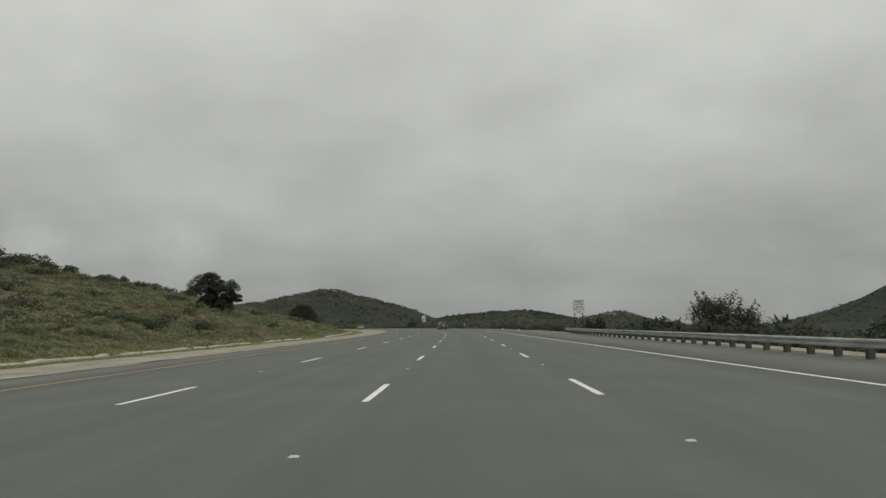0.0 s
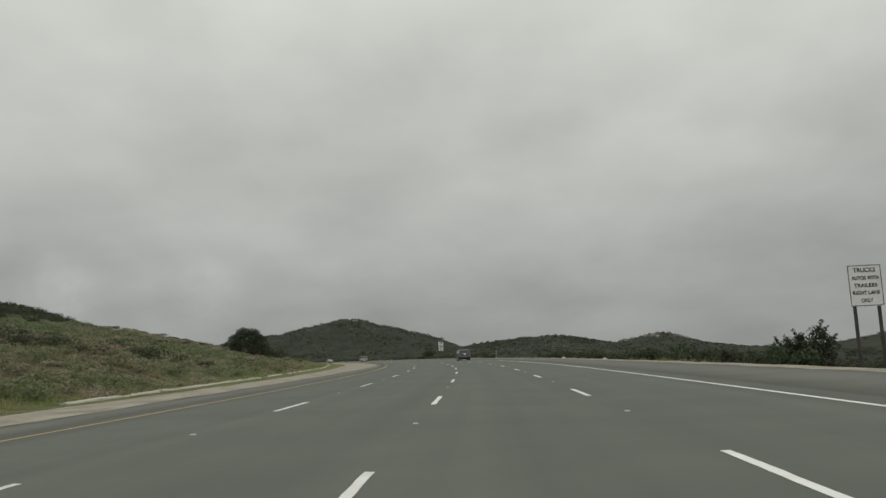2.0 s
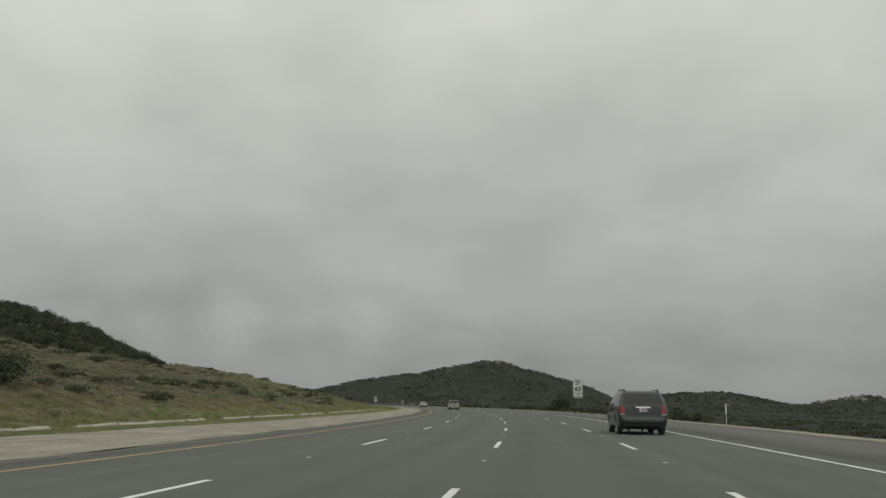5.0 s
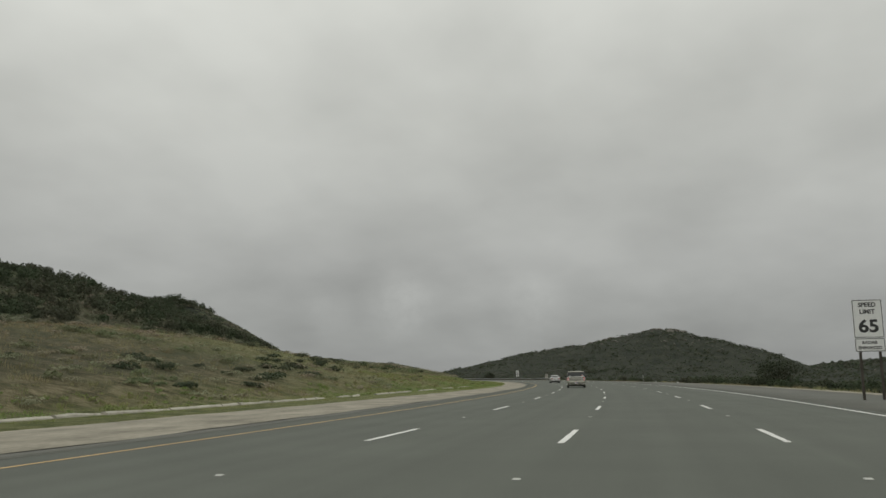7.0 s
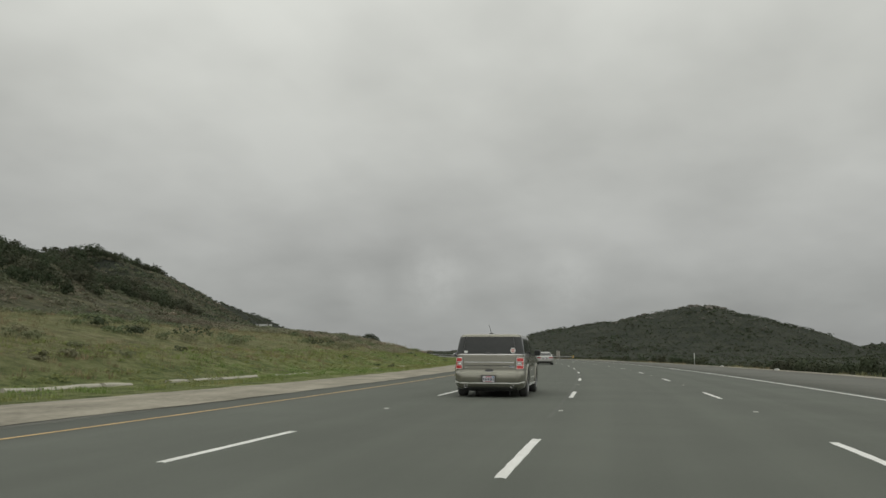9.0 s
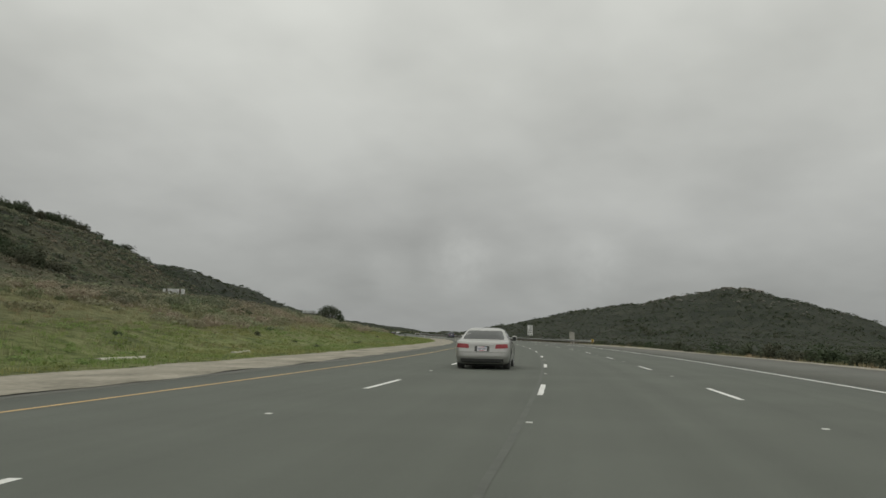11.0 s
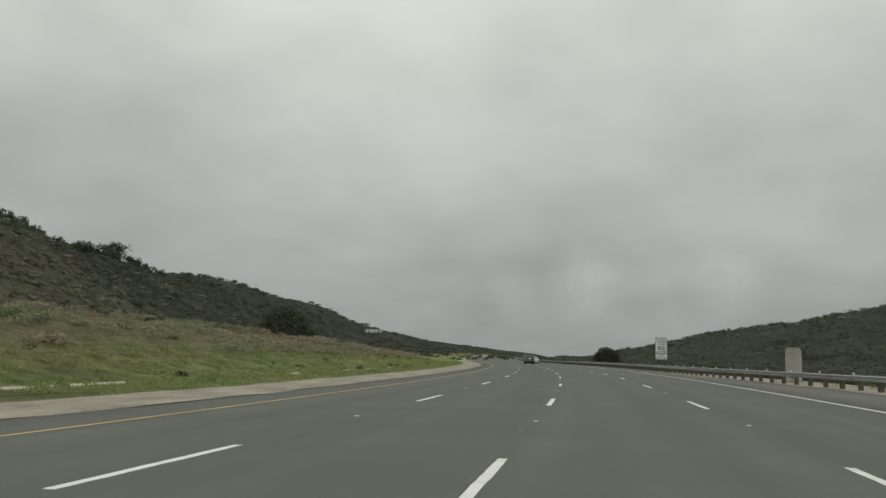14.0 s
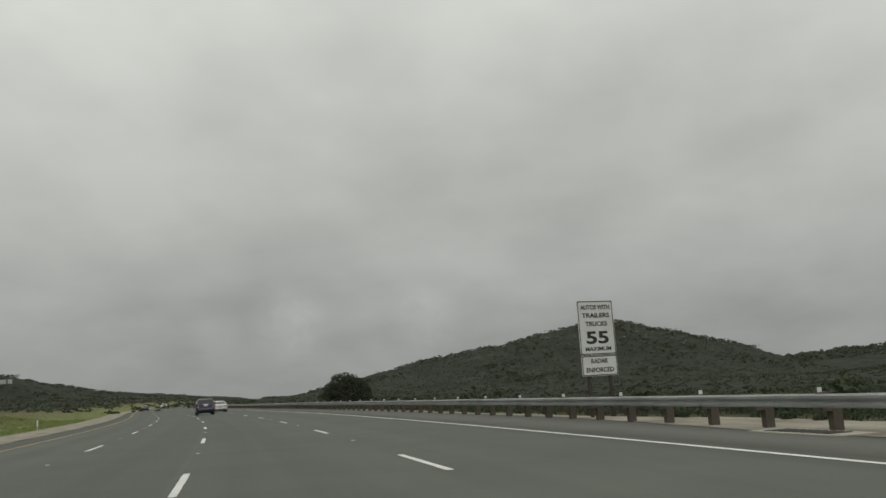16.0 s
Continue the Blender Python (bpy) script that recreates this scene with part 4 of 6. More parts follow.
def wheel_of(parent, x, y, r, width, rim_mat, spokes, sg):
    wheel = new("wheel")
    wheel.parent = parent
    wheel.matrix_basis = Matrix.Translation((x, y, r))
    bm = bmesh.new()
    prof = [(-0.5, 0.70), (-0.5, 0.90), (-0.42, 0.97), (-0.28, 1.0), (0.28, 1.0), (0.42, 0.97), (0.5, 0.90), (0.5, 0.70)]
    seg = 40
    rings = [[bm.verts.new((px * width, pr * r * math.cos(a), pr * r * math.sin(a))) for px, pr in prof] for a in [2 * math.pi * i / seg for i in range(seg)]]
    for i in range(seg):
        p, q = rings[i], rings[(i + 1) % seg]
        for j in range(len(prof) - 1):
            bm.faces.new((p[j], p[j + 1], q[j + 1], q[j]))
    part("tyre", bm, RUBBER, wheel, "black rubber tyre", smooth=True)
    bm = bmesh.new()
    out = sg * width * 0.5
    bmesh.ops.create_cone(bm, cap_ends=True, segments=36, radius1=r * 0.70, radius2=r * 0.70, depth=0.03, matrix=Matrix.Translation((out - sg * 0.11, 0, 0)) @ Matrix.Rotation(math.pi / 2, 4, "Y"))
    part("brake_drum", bm, BLACK_TRIM, wheel)
    bm = bmesh.new()
    for k in range(36):
        a, b = 2 * math.pi * k / 36, 2 * math.pi * (k + 1) / 36
        ring = []
        for ang in (a, b):
            ring.append([bm.verts.new((out - sg * dx, rr * r * math.cos(ang), rr * r * math.sin(ang))) for dx, rr in ((0.012, 0.715), (0.004, 0.70), (0.014, 0.655), (0.08, 0.645))])
        for j in range(3):
            bm.faces.new((ring[0][j], ring[0][j + 1], ring[1][j + 1], ring[1][j]))
    for k in range(spokes):
        a = 2 * math.pi * (k + 0.5) / spokes
        for d in (-0.085, 0.085):
            m = Matrix.Rotation(a + d * 0.9, 4, "X")
            v = [m @ Vector((out - sg * x, dy, z)) for x, dy, z in ((0.035, -0.020, 0.04 * r), (0.035, 0.020, 0.04 * r), (0.022, 0.016, 0.68 * r), (0.022, -0.016, 0.68 * r), (0.075, -0.020, 0.04 * r), (0.075, 0.020, 0.04 * r), (0.06, 0.016, 0.68 * r), (0.06, -0.016, 0.68 * r))]
            q = [bm.verts.new(c) for c in v]
            for f in ((0, 1, 2, 3), (4, 7, 6, 5), (0, 4, 5, 1), (1, 5, 6, 2), (2, 6, 7, 3), (3, 7, 4, 0)):
                bm.faces.new([q[i] for i in f])
    bmesh.ops.create_cone(bm, cap_ends=True, segments=20, radius1=r * 0.17, radius2=r * 0.13, depth=0.05, matrix=Matrix.Translation((out - sg * 0.035, 0, 0)) @ Matrix.Rotation(sg * math.pi / 2, 4, "Y"))
    bmesh.ops.remove_doubles(bm, verts=bm.verts, dist=0.0005)
    bmesh.ops.recalc_face_normals(bm, faces=bm.faces)
    part("rim", bm, rim_mat, wheel, "spoked alloy rim")


def licence_plate(base, sh, z0, z1, name="licence_plate", half=0.155, x0=0.0):
    pl = part(name, sh.panel(rect(x0 - half, x0 + half, z0, z1, 0.015), "rear", 0.022, 0.012), PLATE_WHITE, base, "white licence plate")
    h = z1 - z0
    for i in range(7):
        x = x0 - half * 0.80 + i * half * 0.27
        part("plate_bar", sh.panel(rect(x - half * 0.07, x + half * 0.07, z0 + h * 0.26, z0 + h * 0.70, 0.004), "rear", 0.0245, 0.002), PLATE_INK, pl)
    part("plate_sticker", sh.panel(rect(x0 + half * 0.62, x0 + half * 0.90, z0 + h * 0.76, z0 + h * 0.94, 0.004), "rear", 0.0245, 0.002), PLATE_BLUE, pl)
    part("plate_frame_bar", sh.panel(rect(x0 - half * 0.55, x0 + half * 0.55, z0 + h * 0.03, z0 + h * 0.13, 0.004), "rear", 0.0245, 0.002), PLATE_RED, pl)
    part("plate_band", sh.panel(rect(x0 - half * 0.45, x0 + half * 0.45, z0 + h * 0.80, z0 + h * 0.93, 0.004), "rear", 0.0245, 0.002), PLATE_RED, pl)
    return pl


def common_parts(base, sh, spec):
    """Wheels, wells, glass, lights, plate, mirrors, handles and seams that every car has."""
    colour = spec["paint"]
    r, track = spec["wheel"], spec["track"]
    for wy in spec["axles"]:
        for sg in (-1, 1):
            wheel_of(base, sg * (track - 0.115), wy, r, 0.235, spec.get("rim", ALLOY), spec.get("spokes", 5), sg)
            bm = bmesh.new()
            tube(bm, (sg * (track - 0.50), wy, r), (sg * (track - 0.03), wy, r), r * 1.12, seg=28)
            bmesh.ops.delete(bm, geom=[f for f in bm.faces if abs(f.calc_center_median().x) > track - 0.06 or f.calc_center_median().z < 0.16], context="FACES")
            part("wheel_well", bm, BLACK_TRIM, base)
    zb = spec["levels"][0]
    part("underbody", boxed((-track + 0.22, sh.rear(0, zb) + 0.25, zb - 0.05), (track - 0.22, sh.front(0, zb) - 0.3, zb + 0.04), 0.02), BLACK_TRIM, base)
    for side in ("left", "right"):
        for o in spec["windows"]:
            part("side_window", sh.panel(rounded(o, 0.035), side, 0.010), GLASS, base, "dark tinted side glass")
        for o in spec["seams"]:
            part("door_seam", sh.panel(seam(o), side, 0.0015, 0.004), BLACK_TRIM, base)
        for y, z in spec["handles"]:
            h = part("door_handle", sh.panel(rect(y - 0.11, y + 0.11, z - 0.022, z + 0.022, 0.02), side, 0.035, 0.02), spec.get("handle_mat", colour), base)
            part("handle_cup", sh.panel(rect(y - 0.055, y + 0.055, z - 0.05, z + 0.045, 0.04), side, 0.004, 0.004), BLACK_TRIM, h)
        sg = 1 if side == "right" else -1
        my, mz = spec["mirror"]
        bm = bmesh.new()
        w = sh.side(my, mz)
        box(bm, (min(sg * (w + 0.045), sg * (w + 0.22)), my - 0.06, mz - 0.02), (max(sg * (w + 0.045), sg * (w + 0.24)), my + 0.08, mz + 0.16), 0.05)
        mir = part("mirror", bm, spec.get("mirror_mat", colour), base, smooth=True)
        part("mirror_arm", boxed((min(sg * (w - 0.02), sg * (w + 0.09)), my - 0.03, mz - 0.015), (max(sg * (w - 0.02), sg * (w + 0.09)), my + 0.03, mz + 0.03), 0.01), BLACK_TRIM, mir)
        part("mirror_glass", boxed((min(sg * (w + 0.08), sg * (w + 0.20)), my - 0.066, mz), (max(sg * (w + 0.08), sg * (w + 0.20)), my - 0.061, mz + 0.13), 0.002), GLASS, mir)
    part("rear_window", sh.panel(rounded(spec["rear_window"], 0.05), "rear", 0.006), GLASS, base, "dark rear window")
    part("windscreen", sh.panel(rounded(spec["windscreen"], 0.05), "front", 0.006), GLASS, base, "sloping windscreen")


def car(name, m, spec, label):
    base = thing(name, m, label, "car", "cars on the freeway")
    sh = Shell(spec["keys"])
    wheels = [(y, spec["wheel"]) for y in spec["axles"]]
    part("body", sh.body(spec["levels"], wheels, spec["wheel"] * 1.13, spec.get("per", 72)), spec["paint"], base, smooth=True)
    common_parts(base, sh, spec)
    for where, outline, mat, name_, off in spec["details"]:
        for side in (("left", "right") if where == "sides" else (where,)):
            part(name_, sh.panel(outline, side, off), mat, base)
    z0, z1 = spec["plate"]
    licence_plate(base, sh, z0, z1)
    return base, sh


def mirrored(o):
    return [(-x, z) for x, z in o][::-1]


def both_sides(o, mat, name, off=0.008):
    return [("rear", o, mat, name, off), ("rear", mirrored(o), mat, name, off)]


TAUPE = paint("taupe_metallic", (0.268, 0.262, 0.216), 0.6, 0.26)
DARK_GREEN = paint("dark_green_grey_paint", (0.012, 0.022, 0.019), 0.2, 0.42)
NAVY = paint("navy_paint", (0.012, 0.018, 0.045), 0.3, 0.35)
WHITE_CAR = paint("white_car_paint", (0.62, 0.62, 0.60), 0.0, 0.35)
SILVER = paint("silver_beige_paint", (0.36, 0.36, 0.34), 0.5, 0.4)
CHARCOAL = paint("charcoal_paint", (0.03, 0.03, 0.032), 0.3, 0.4)


def wagon():
    """The boxy taupe family wagon."""
    keys = [(0.21, 0.16, 4.98, 0.85, 0.30), (0.27, 0.06, 5.06, 0.915, 0.30), (0.34, 0.0, 5.10, 0.933, 0.30), (0.48, -0.03, 5.13, 0.946, 0.30), (0.60, -0.025, 5.13, 0.952, 0.30), (0.655, 0.0, 5.12, 0.954, 0.30),
            (0.67, 0.10, 5.12, 0.954, 0.20), (0.80, 0.105, 5.09, 0.953, 0.20), (0.87, 0.11, 5.07, 0.948, 0.20), (0.98, 0.115, 5.0, 0.941, 0.20), (1.05, 0.12, 4.86, 0.934, 0.20), (1.10, 0.125, 4.35, 0.926, 0.20), (1.135, 0.13, 3.80, 0.918, 0.20),
            (1.16, 0.135, 3.66, 0.910, 0.18), (1.40, 0.195, 3.20, 0.868, 0.18), (1.585, 0.25, 2.84, 0.830, 0.18), (1.645, 0.265, 2.74, 0.817, 0.18), (1.670, 0.285, 2.68, 0.800, 0.18), (1.685, 0.32, 2.60, 0.765, 0.18), (1.697, 0.42, 2.46, 0.68, 0.18), (1.705, 0.7, 2.2, 0.50, 0.18), (1.708, 1.1, 1.9, 0.3, 0.18)]
    levels = [0.21, 0.24, 0.27, 0.30, 0.34, 0.41, 0.48, 0.54, 0.60, 0.63, 0.655, 0.67, 0.73, 0.80, 0.835, 0.87, 0.92, 0.98, 1.02, 1.05, 1.08, 1.10, 1.12, 1.135, 1.16, 1.24, 1.32, 1.40, 1.50, 1.585, 1.615, 1.645, 1.660, 1.670, 1.678, 1.685, 1.691, 1.697, 1.705, 1.708]
    top, bot = 1.590, 1.165
    win = [[(0.36, bot), (1.05, bot), (1.00, top), (0.44, top)], [(1.10, bot), (1.36, bot), (1.31, top), (1.05, top)], [(1.385, bot), (2.10, bot), (2.05, top), (1.335, top)],
           [(2.24, bot), (3.36, bot), (3.32, bot + 0.06), (2.70, top - 0.01), (2.19, top)]]
    seams = [[(1.50, 0.36), (1.46, 0.60), (1.30, 0.84), (1.12, 1.0), (1.08, 1.14), (1.03, 1.64)], [(2.45, 0.36), (2.42, 0.8), (2.36, 1.0), (2.17, 1.14), (2.12, 1.64)], [(3.52, 0.42), (3.54, 1.0), (3.50, 1.14)],
             [(0.10, 0.70), (0.45, 0.70), (0.58, 0.66)], [(0.35, 0.79), (0.35, 0.95), (0.38, 0.985), (0.51, 0.985), (0.54, 0.95), (0.54, 0.80), (0.51, 0.765), (0.38, 0.765), (0.35, 0.79)]]
    d = []
    for sx in (1, -1):
        o = lambda a, b, c, e, r=0.02: rounded([(sx * a, c), (sx * b, c), (sx * b, e), (sx * a, e)], r)
        d += [("rear", o(0.732, 0.918, 0.748, 1.058, 0.02), BRIGHT_TRIM, "lamp_surround", 0.010), ("rear", o(0.744, 0.908, 0.955, 1.043), RED_LENS, "lamp_lens", 0.016),
              ("rear", o(0.744, 0.870, 0.858, 0.945), CLEAR_LENS, "lamp_lens", 0.016), ("rear", o(0.876, 0.908, 0.858, 0.945, 0.006), RED_LENS, "lamp_lens", 0.016),
              ("rear", o(0.744, 0.908, 0.763, 0.848), RED_LENS, "lamp_lens", 0.016), ("rear", o(0.768, 0.845, 0.880, 0.922, 0.01), BRIGHT_TRIM, "bulb_bezel", 0.019)]
    ring = lambda cx, cz, a, b, n=16: rounded([(cx + a * math.cos(k * 2 * math.pi / n), cz + b * math.sin(k * 2 * math.pi / n)) for k in range(n)], 0.005)
    d += [("rear", rect(-0.72, 0.72, 1.128, 1.150, 0.008), CHROME, "chrome_strip", 0.008), ("sides", rect(0.42, 3.46, 1.128, 1.150, 0.008), CHROME, "chrome_strip", 0.006),
          # chrome strip paints the bar's top highlight, black line below paints its shadow
          ("rear", rect(-0.665, 0.665, 0.852, 0.945, 0.02), TAUPE, "tailgate_bar", 0.030), ("rear", rect(-0.665, 0.665, 0.926, 0.942, 0.004), CHROME, "tailgate_bar_highlight", 0.034), ("rear", rect(-0.68, 0.68, 0.834, 0.850, 0.003), BLACK_TRIM, "groove_and_shade_line", 0.002),
          ("rear", rect(-0.70, 0.70, 1.046, 1.055, 0.002), BLACK_TRIM, "groove_and_shade_line", 0.002), ("rear", rect(-0.70, 0.70, 0.758, 0.766, 0.002), BLACK_TRIM, "groove_and_shade_line", 0.002),
          ("rear", rounded([(-0.13, 0.695), (0.10, 0.695), (0.10, 0.75), (-0.06, 0.75)], 0.015), BLACK_TRIM, "tailgate_pull", 0.004), ("rear", rect(-0.13, 0.11, 0.682, 0.692, 0.003), CHROME, "pull_edge", 0.006), ("rear", rect(-0.80, 0.80, 0.634, 0.672, 0.01), RECESS, "bumper_step", 0.005),
          ("rear", ring(0.02, 0.842, 0.022, 0.018, 8), BLACK_TRIM, "tailgate_lock", 0.006),
          # flat grey panel: shade of the body-coloured plate recess, put in as colour
          ("rear", rect(-0.215, 0.205, 0.375, 0.60, 0.02), RECESS, "plate_recess", 0.003), ("rear", rounded([(-0.93, 0.40), (-0.78, 0.372), (0.78, 0.372), (0.93, 0.40), (0.93, 0.428), (0.78, 0.394), (-0.78, 0.394), (-0.93, 0.428)], 0.006), BRIGHT_TRIM, "bumper_strip", 0.014),
          ("rear", rect(-0.72, 0.72, 0.215, 0.28, 0.02), BLACK_TRIM, "lower_valance", 0.006),
          ("rear", ring(0.60, 0.815, 0.075, 0.028), CHROME, "badge_rim", 0.008), ("rear", ring(0.60, 0.815, 0.064, 0.021), BADGE, "badge", 0.011), ("rear", rect(0.56, 0.64, 0.810, 0.819, 0.003), CHROME, "badge_mark", 0.013),
          ("rear", rect(-0.66, -0.59, 0.79, 0.797, 0.002), CHROME, "script_bar", 0.004), ("rear", rect(0.38, 0.40, 0.808, 0.822, 0.002), CHROME, "script_bar", 0.004), ("rear", rect(0.44, 0.46, 0.812, 0.826, 0.002), CHROME, "script_bar", 0.004),
          ("sides", rect(1.54, 3.52, 0.28, 0.335, 0.012), BRIGHT_TRIM, "sill_strip", 0.020), ("sides", rect(1.44, 2.39, 0.862, 0.876, 0.004), CHROME, "door_moulding", 0.010), ("sides", rect(2.43, 3.44, 0.862, 0.876, 0.004), CHROME, "door_moulding", 0.010),
          ("sides", rect(1.56, 2.40, 0.70, 0.710, 0.004), CHROME, "door_moulding", 0.006), ("sides", rect(2.45, 3.42, 0.70, 0.710, 0.004), CHROME, "door_moulding", 0.006),
          ("sides", rounded([(0.35, 0.765), (0.54, 0.765), (0.54, 0.985), (0.35, 0.985)], 0.04), TAUPE, "fuel_door", 0.003), ("sides", rounded([(0.30, 1.156), (3.40, 1.156), (2.74, 1.600), (0.40, 1.600)], 0.03), BLACK_TRIM, "window_band", 0.006),
          ("rear", ring(0.635, 1.245, 0.07, 0.075), SIGN_WHITE, "round_sticker", 0.010), ("rear", ring(0.635, 1.245, 0.055, 0.060), STICKER_GREY, "sticker_ring", 0.012),
          ("rear", rect(0.595, 0.675, 1.215, 1.275, 0.01), STICKER_RED, "sticker_mark", 0.014), ("rear", rect(0.58, 0.69, 1.238, 1.252, 0.004), SIGN_WHITE, "sticker_bar", 0.016),
          ("rear", rounded([(-0.64 + x, 1.18 + z) for x, z in ((-0.04, 0), (0.04, 0), (0.05, 0.04), (0.02, 0.06), (0, 0.05), (-0.03, 0.065), (-0.05, 0.04))], 0.01), SIGN_WHITE, "small_sticker", 0.010),
          ("rear", rect(-0.12, 0.36, 1.158, 1.178, 0.008), BLACK_TRIM, "wiper", 0.03), ("rear", rounded([(-0.10, 1.15), (0.04, 1.15), (0.02, 1.20), (-0.10, 1.20)], 0.02), BLACK_TRIM, "wiper_arm", 0.022)]
    spec = dict(paint=TAUPE, keys=keys, levels=levels, wheel=0.378, track=0.958, axles=(1.02, 4.01), rim=DARK_ALLOY, spokes=5, per=96, windows=win, seams=seams, handles=((1.42, 0.97), (2.62, 0.96)), handle_mat=TAUPE, mirror_mat=BLACK_TRIM,
                mirror=(3.10, 1.12), rear_window=[(-0.735, 1.158), (0.735, 1.158), (0.648, 1.606), (-0.648, 1.606)], windscreen=[(-0.86, 1.17), (0.86, 1.17), (0.77, 1.61), (-0.77, 1.61)], plate=(0.41, 0.57), details=d)
    return spec


WAGON = wagon()
flex, flex_sh = car("station_wagon", at_road(306.76, -3.965, 0, 0.25), WAGON, "boxy taupe metallic station wagon with dark tinted glass")
# bright faces on the dark rims, tailpipes, aerial and high stop lamp
for x in (-0.62, 0.62):
    bm = bmesh.new()
    tube(bm, (x, 0.0, 0.305), (x, 0.25, 0.305), 0.045, seg=20)
    bmesh.ops.delete(bm, geom=[f for f in bm.faces if len(f.verts) > 4], context="FACES")
    bmesh.ops.solidify(bm, geom=bm.faces[:], thickness=0.006)
    pipe = part("tailpipe", bm, CHROME, flex, "round chrome tailpipe", smooth=True)
    bm = bmesh.new()
    tube(bm, (x, 0.04, 0.305), (x, 0.24, 0.305), 0.038, seg=16)
    part("pipe_mouth", bm, BLACK_TRIM, pipe)
bm = bmesh.new()
box(bm, (-0.05, 0.54, 1.675), (0.05, 0.74, 1.725), 0.02)
tube(bm, (0, 0.66, 1.715), (-0.02, 0.58, 1.815), 0.012, 0.008, 8)
tube(bm, (-0.02, 0.58, 1.815), (-0.05, 0.48, 1.945), 0.006, 0.003, 8)
part("aerial", bm, BLACK_TRIM, flex, "short black roof aerial")
for sg in (-1, 1):
    part("corner_glass", flex_sh.corner(1.158, 1.606, sg, 0.012), GLASS, flex, "dark glass wrapped round the corner", smooth=True)
    part("chrome_strip", flex_sh.corner(1.128, 1.150, sg, 0.014), CHROME, flex, smooth=True)
    part("glass_seam", flex_sh.panel(seam([(sg * 0.722, 1.152), (sg * 0.632, 1.640)], 0.016), "rear", 0.009, 0.004), BLACK_TRIM, flex)
    part("tailgate_seam", flex_sh.panel(seam([(sg * 0.715, 0.68), (sg * 0.72, 1.128)], 0.008), "rear", 0.003, 0.004), BLACK_TRIM, flex)
part("roof_lip", flex_sh.panel(rect(-0.63, 0.63, 1.612, 1.650, 0.012), "rear", 0.022, 0.022), TAUPE, flex)
part("camera_dot", flex_sh.panel(rect(-0.02, 0.02, 1.622, 1.640, 0.008), "rear", 0.028, 0.006), BLACK_TRIM, flex)
for wy in WAGON["axles"]:
    for sg in (-1, 1):
        bm = bmesh.new()
        for k in range(20):
            a0, a1 = math.pi * (k / 20) * 1.06 - 0.09, math.pi * ((k + 1) / 20) * 1.06 - 0.09
            q = []
            for a in (a0, a1):
                for rr, dx in ((0.425, 0.004), (0.50, 0.022), (0.505, 0.0)):
                    y, z = wy + rr * math.cos(a), 0.378 + rr * math.sin(a)
                    q.append(bm.verts.new((sg * (flex_sh.side(min(5.0, max(0.1, y)), max(0.25, z)) + dx), y, z)))
            bm.faces.new((q[0], q[1], q[4], q[3]))
            bm.faces.new((q[1], q[2], q[5], q[4]))
        bmesh.ops.remove_doubles(bm, verts=bm.verts, dist=0.001)
        part("wheel_arch_lip", bm, TAUPE, flex, smooth=True)


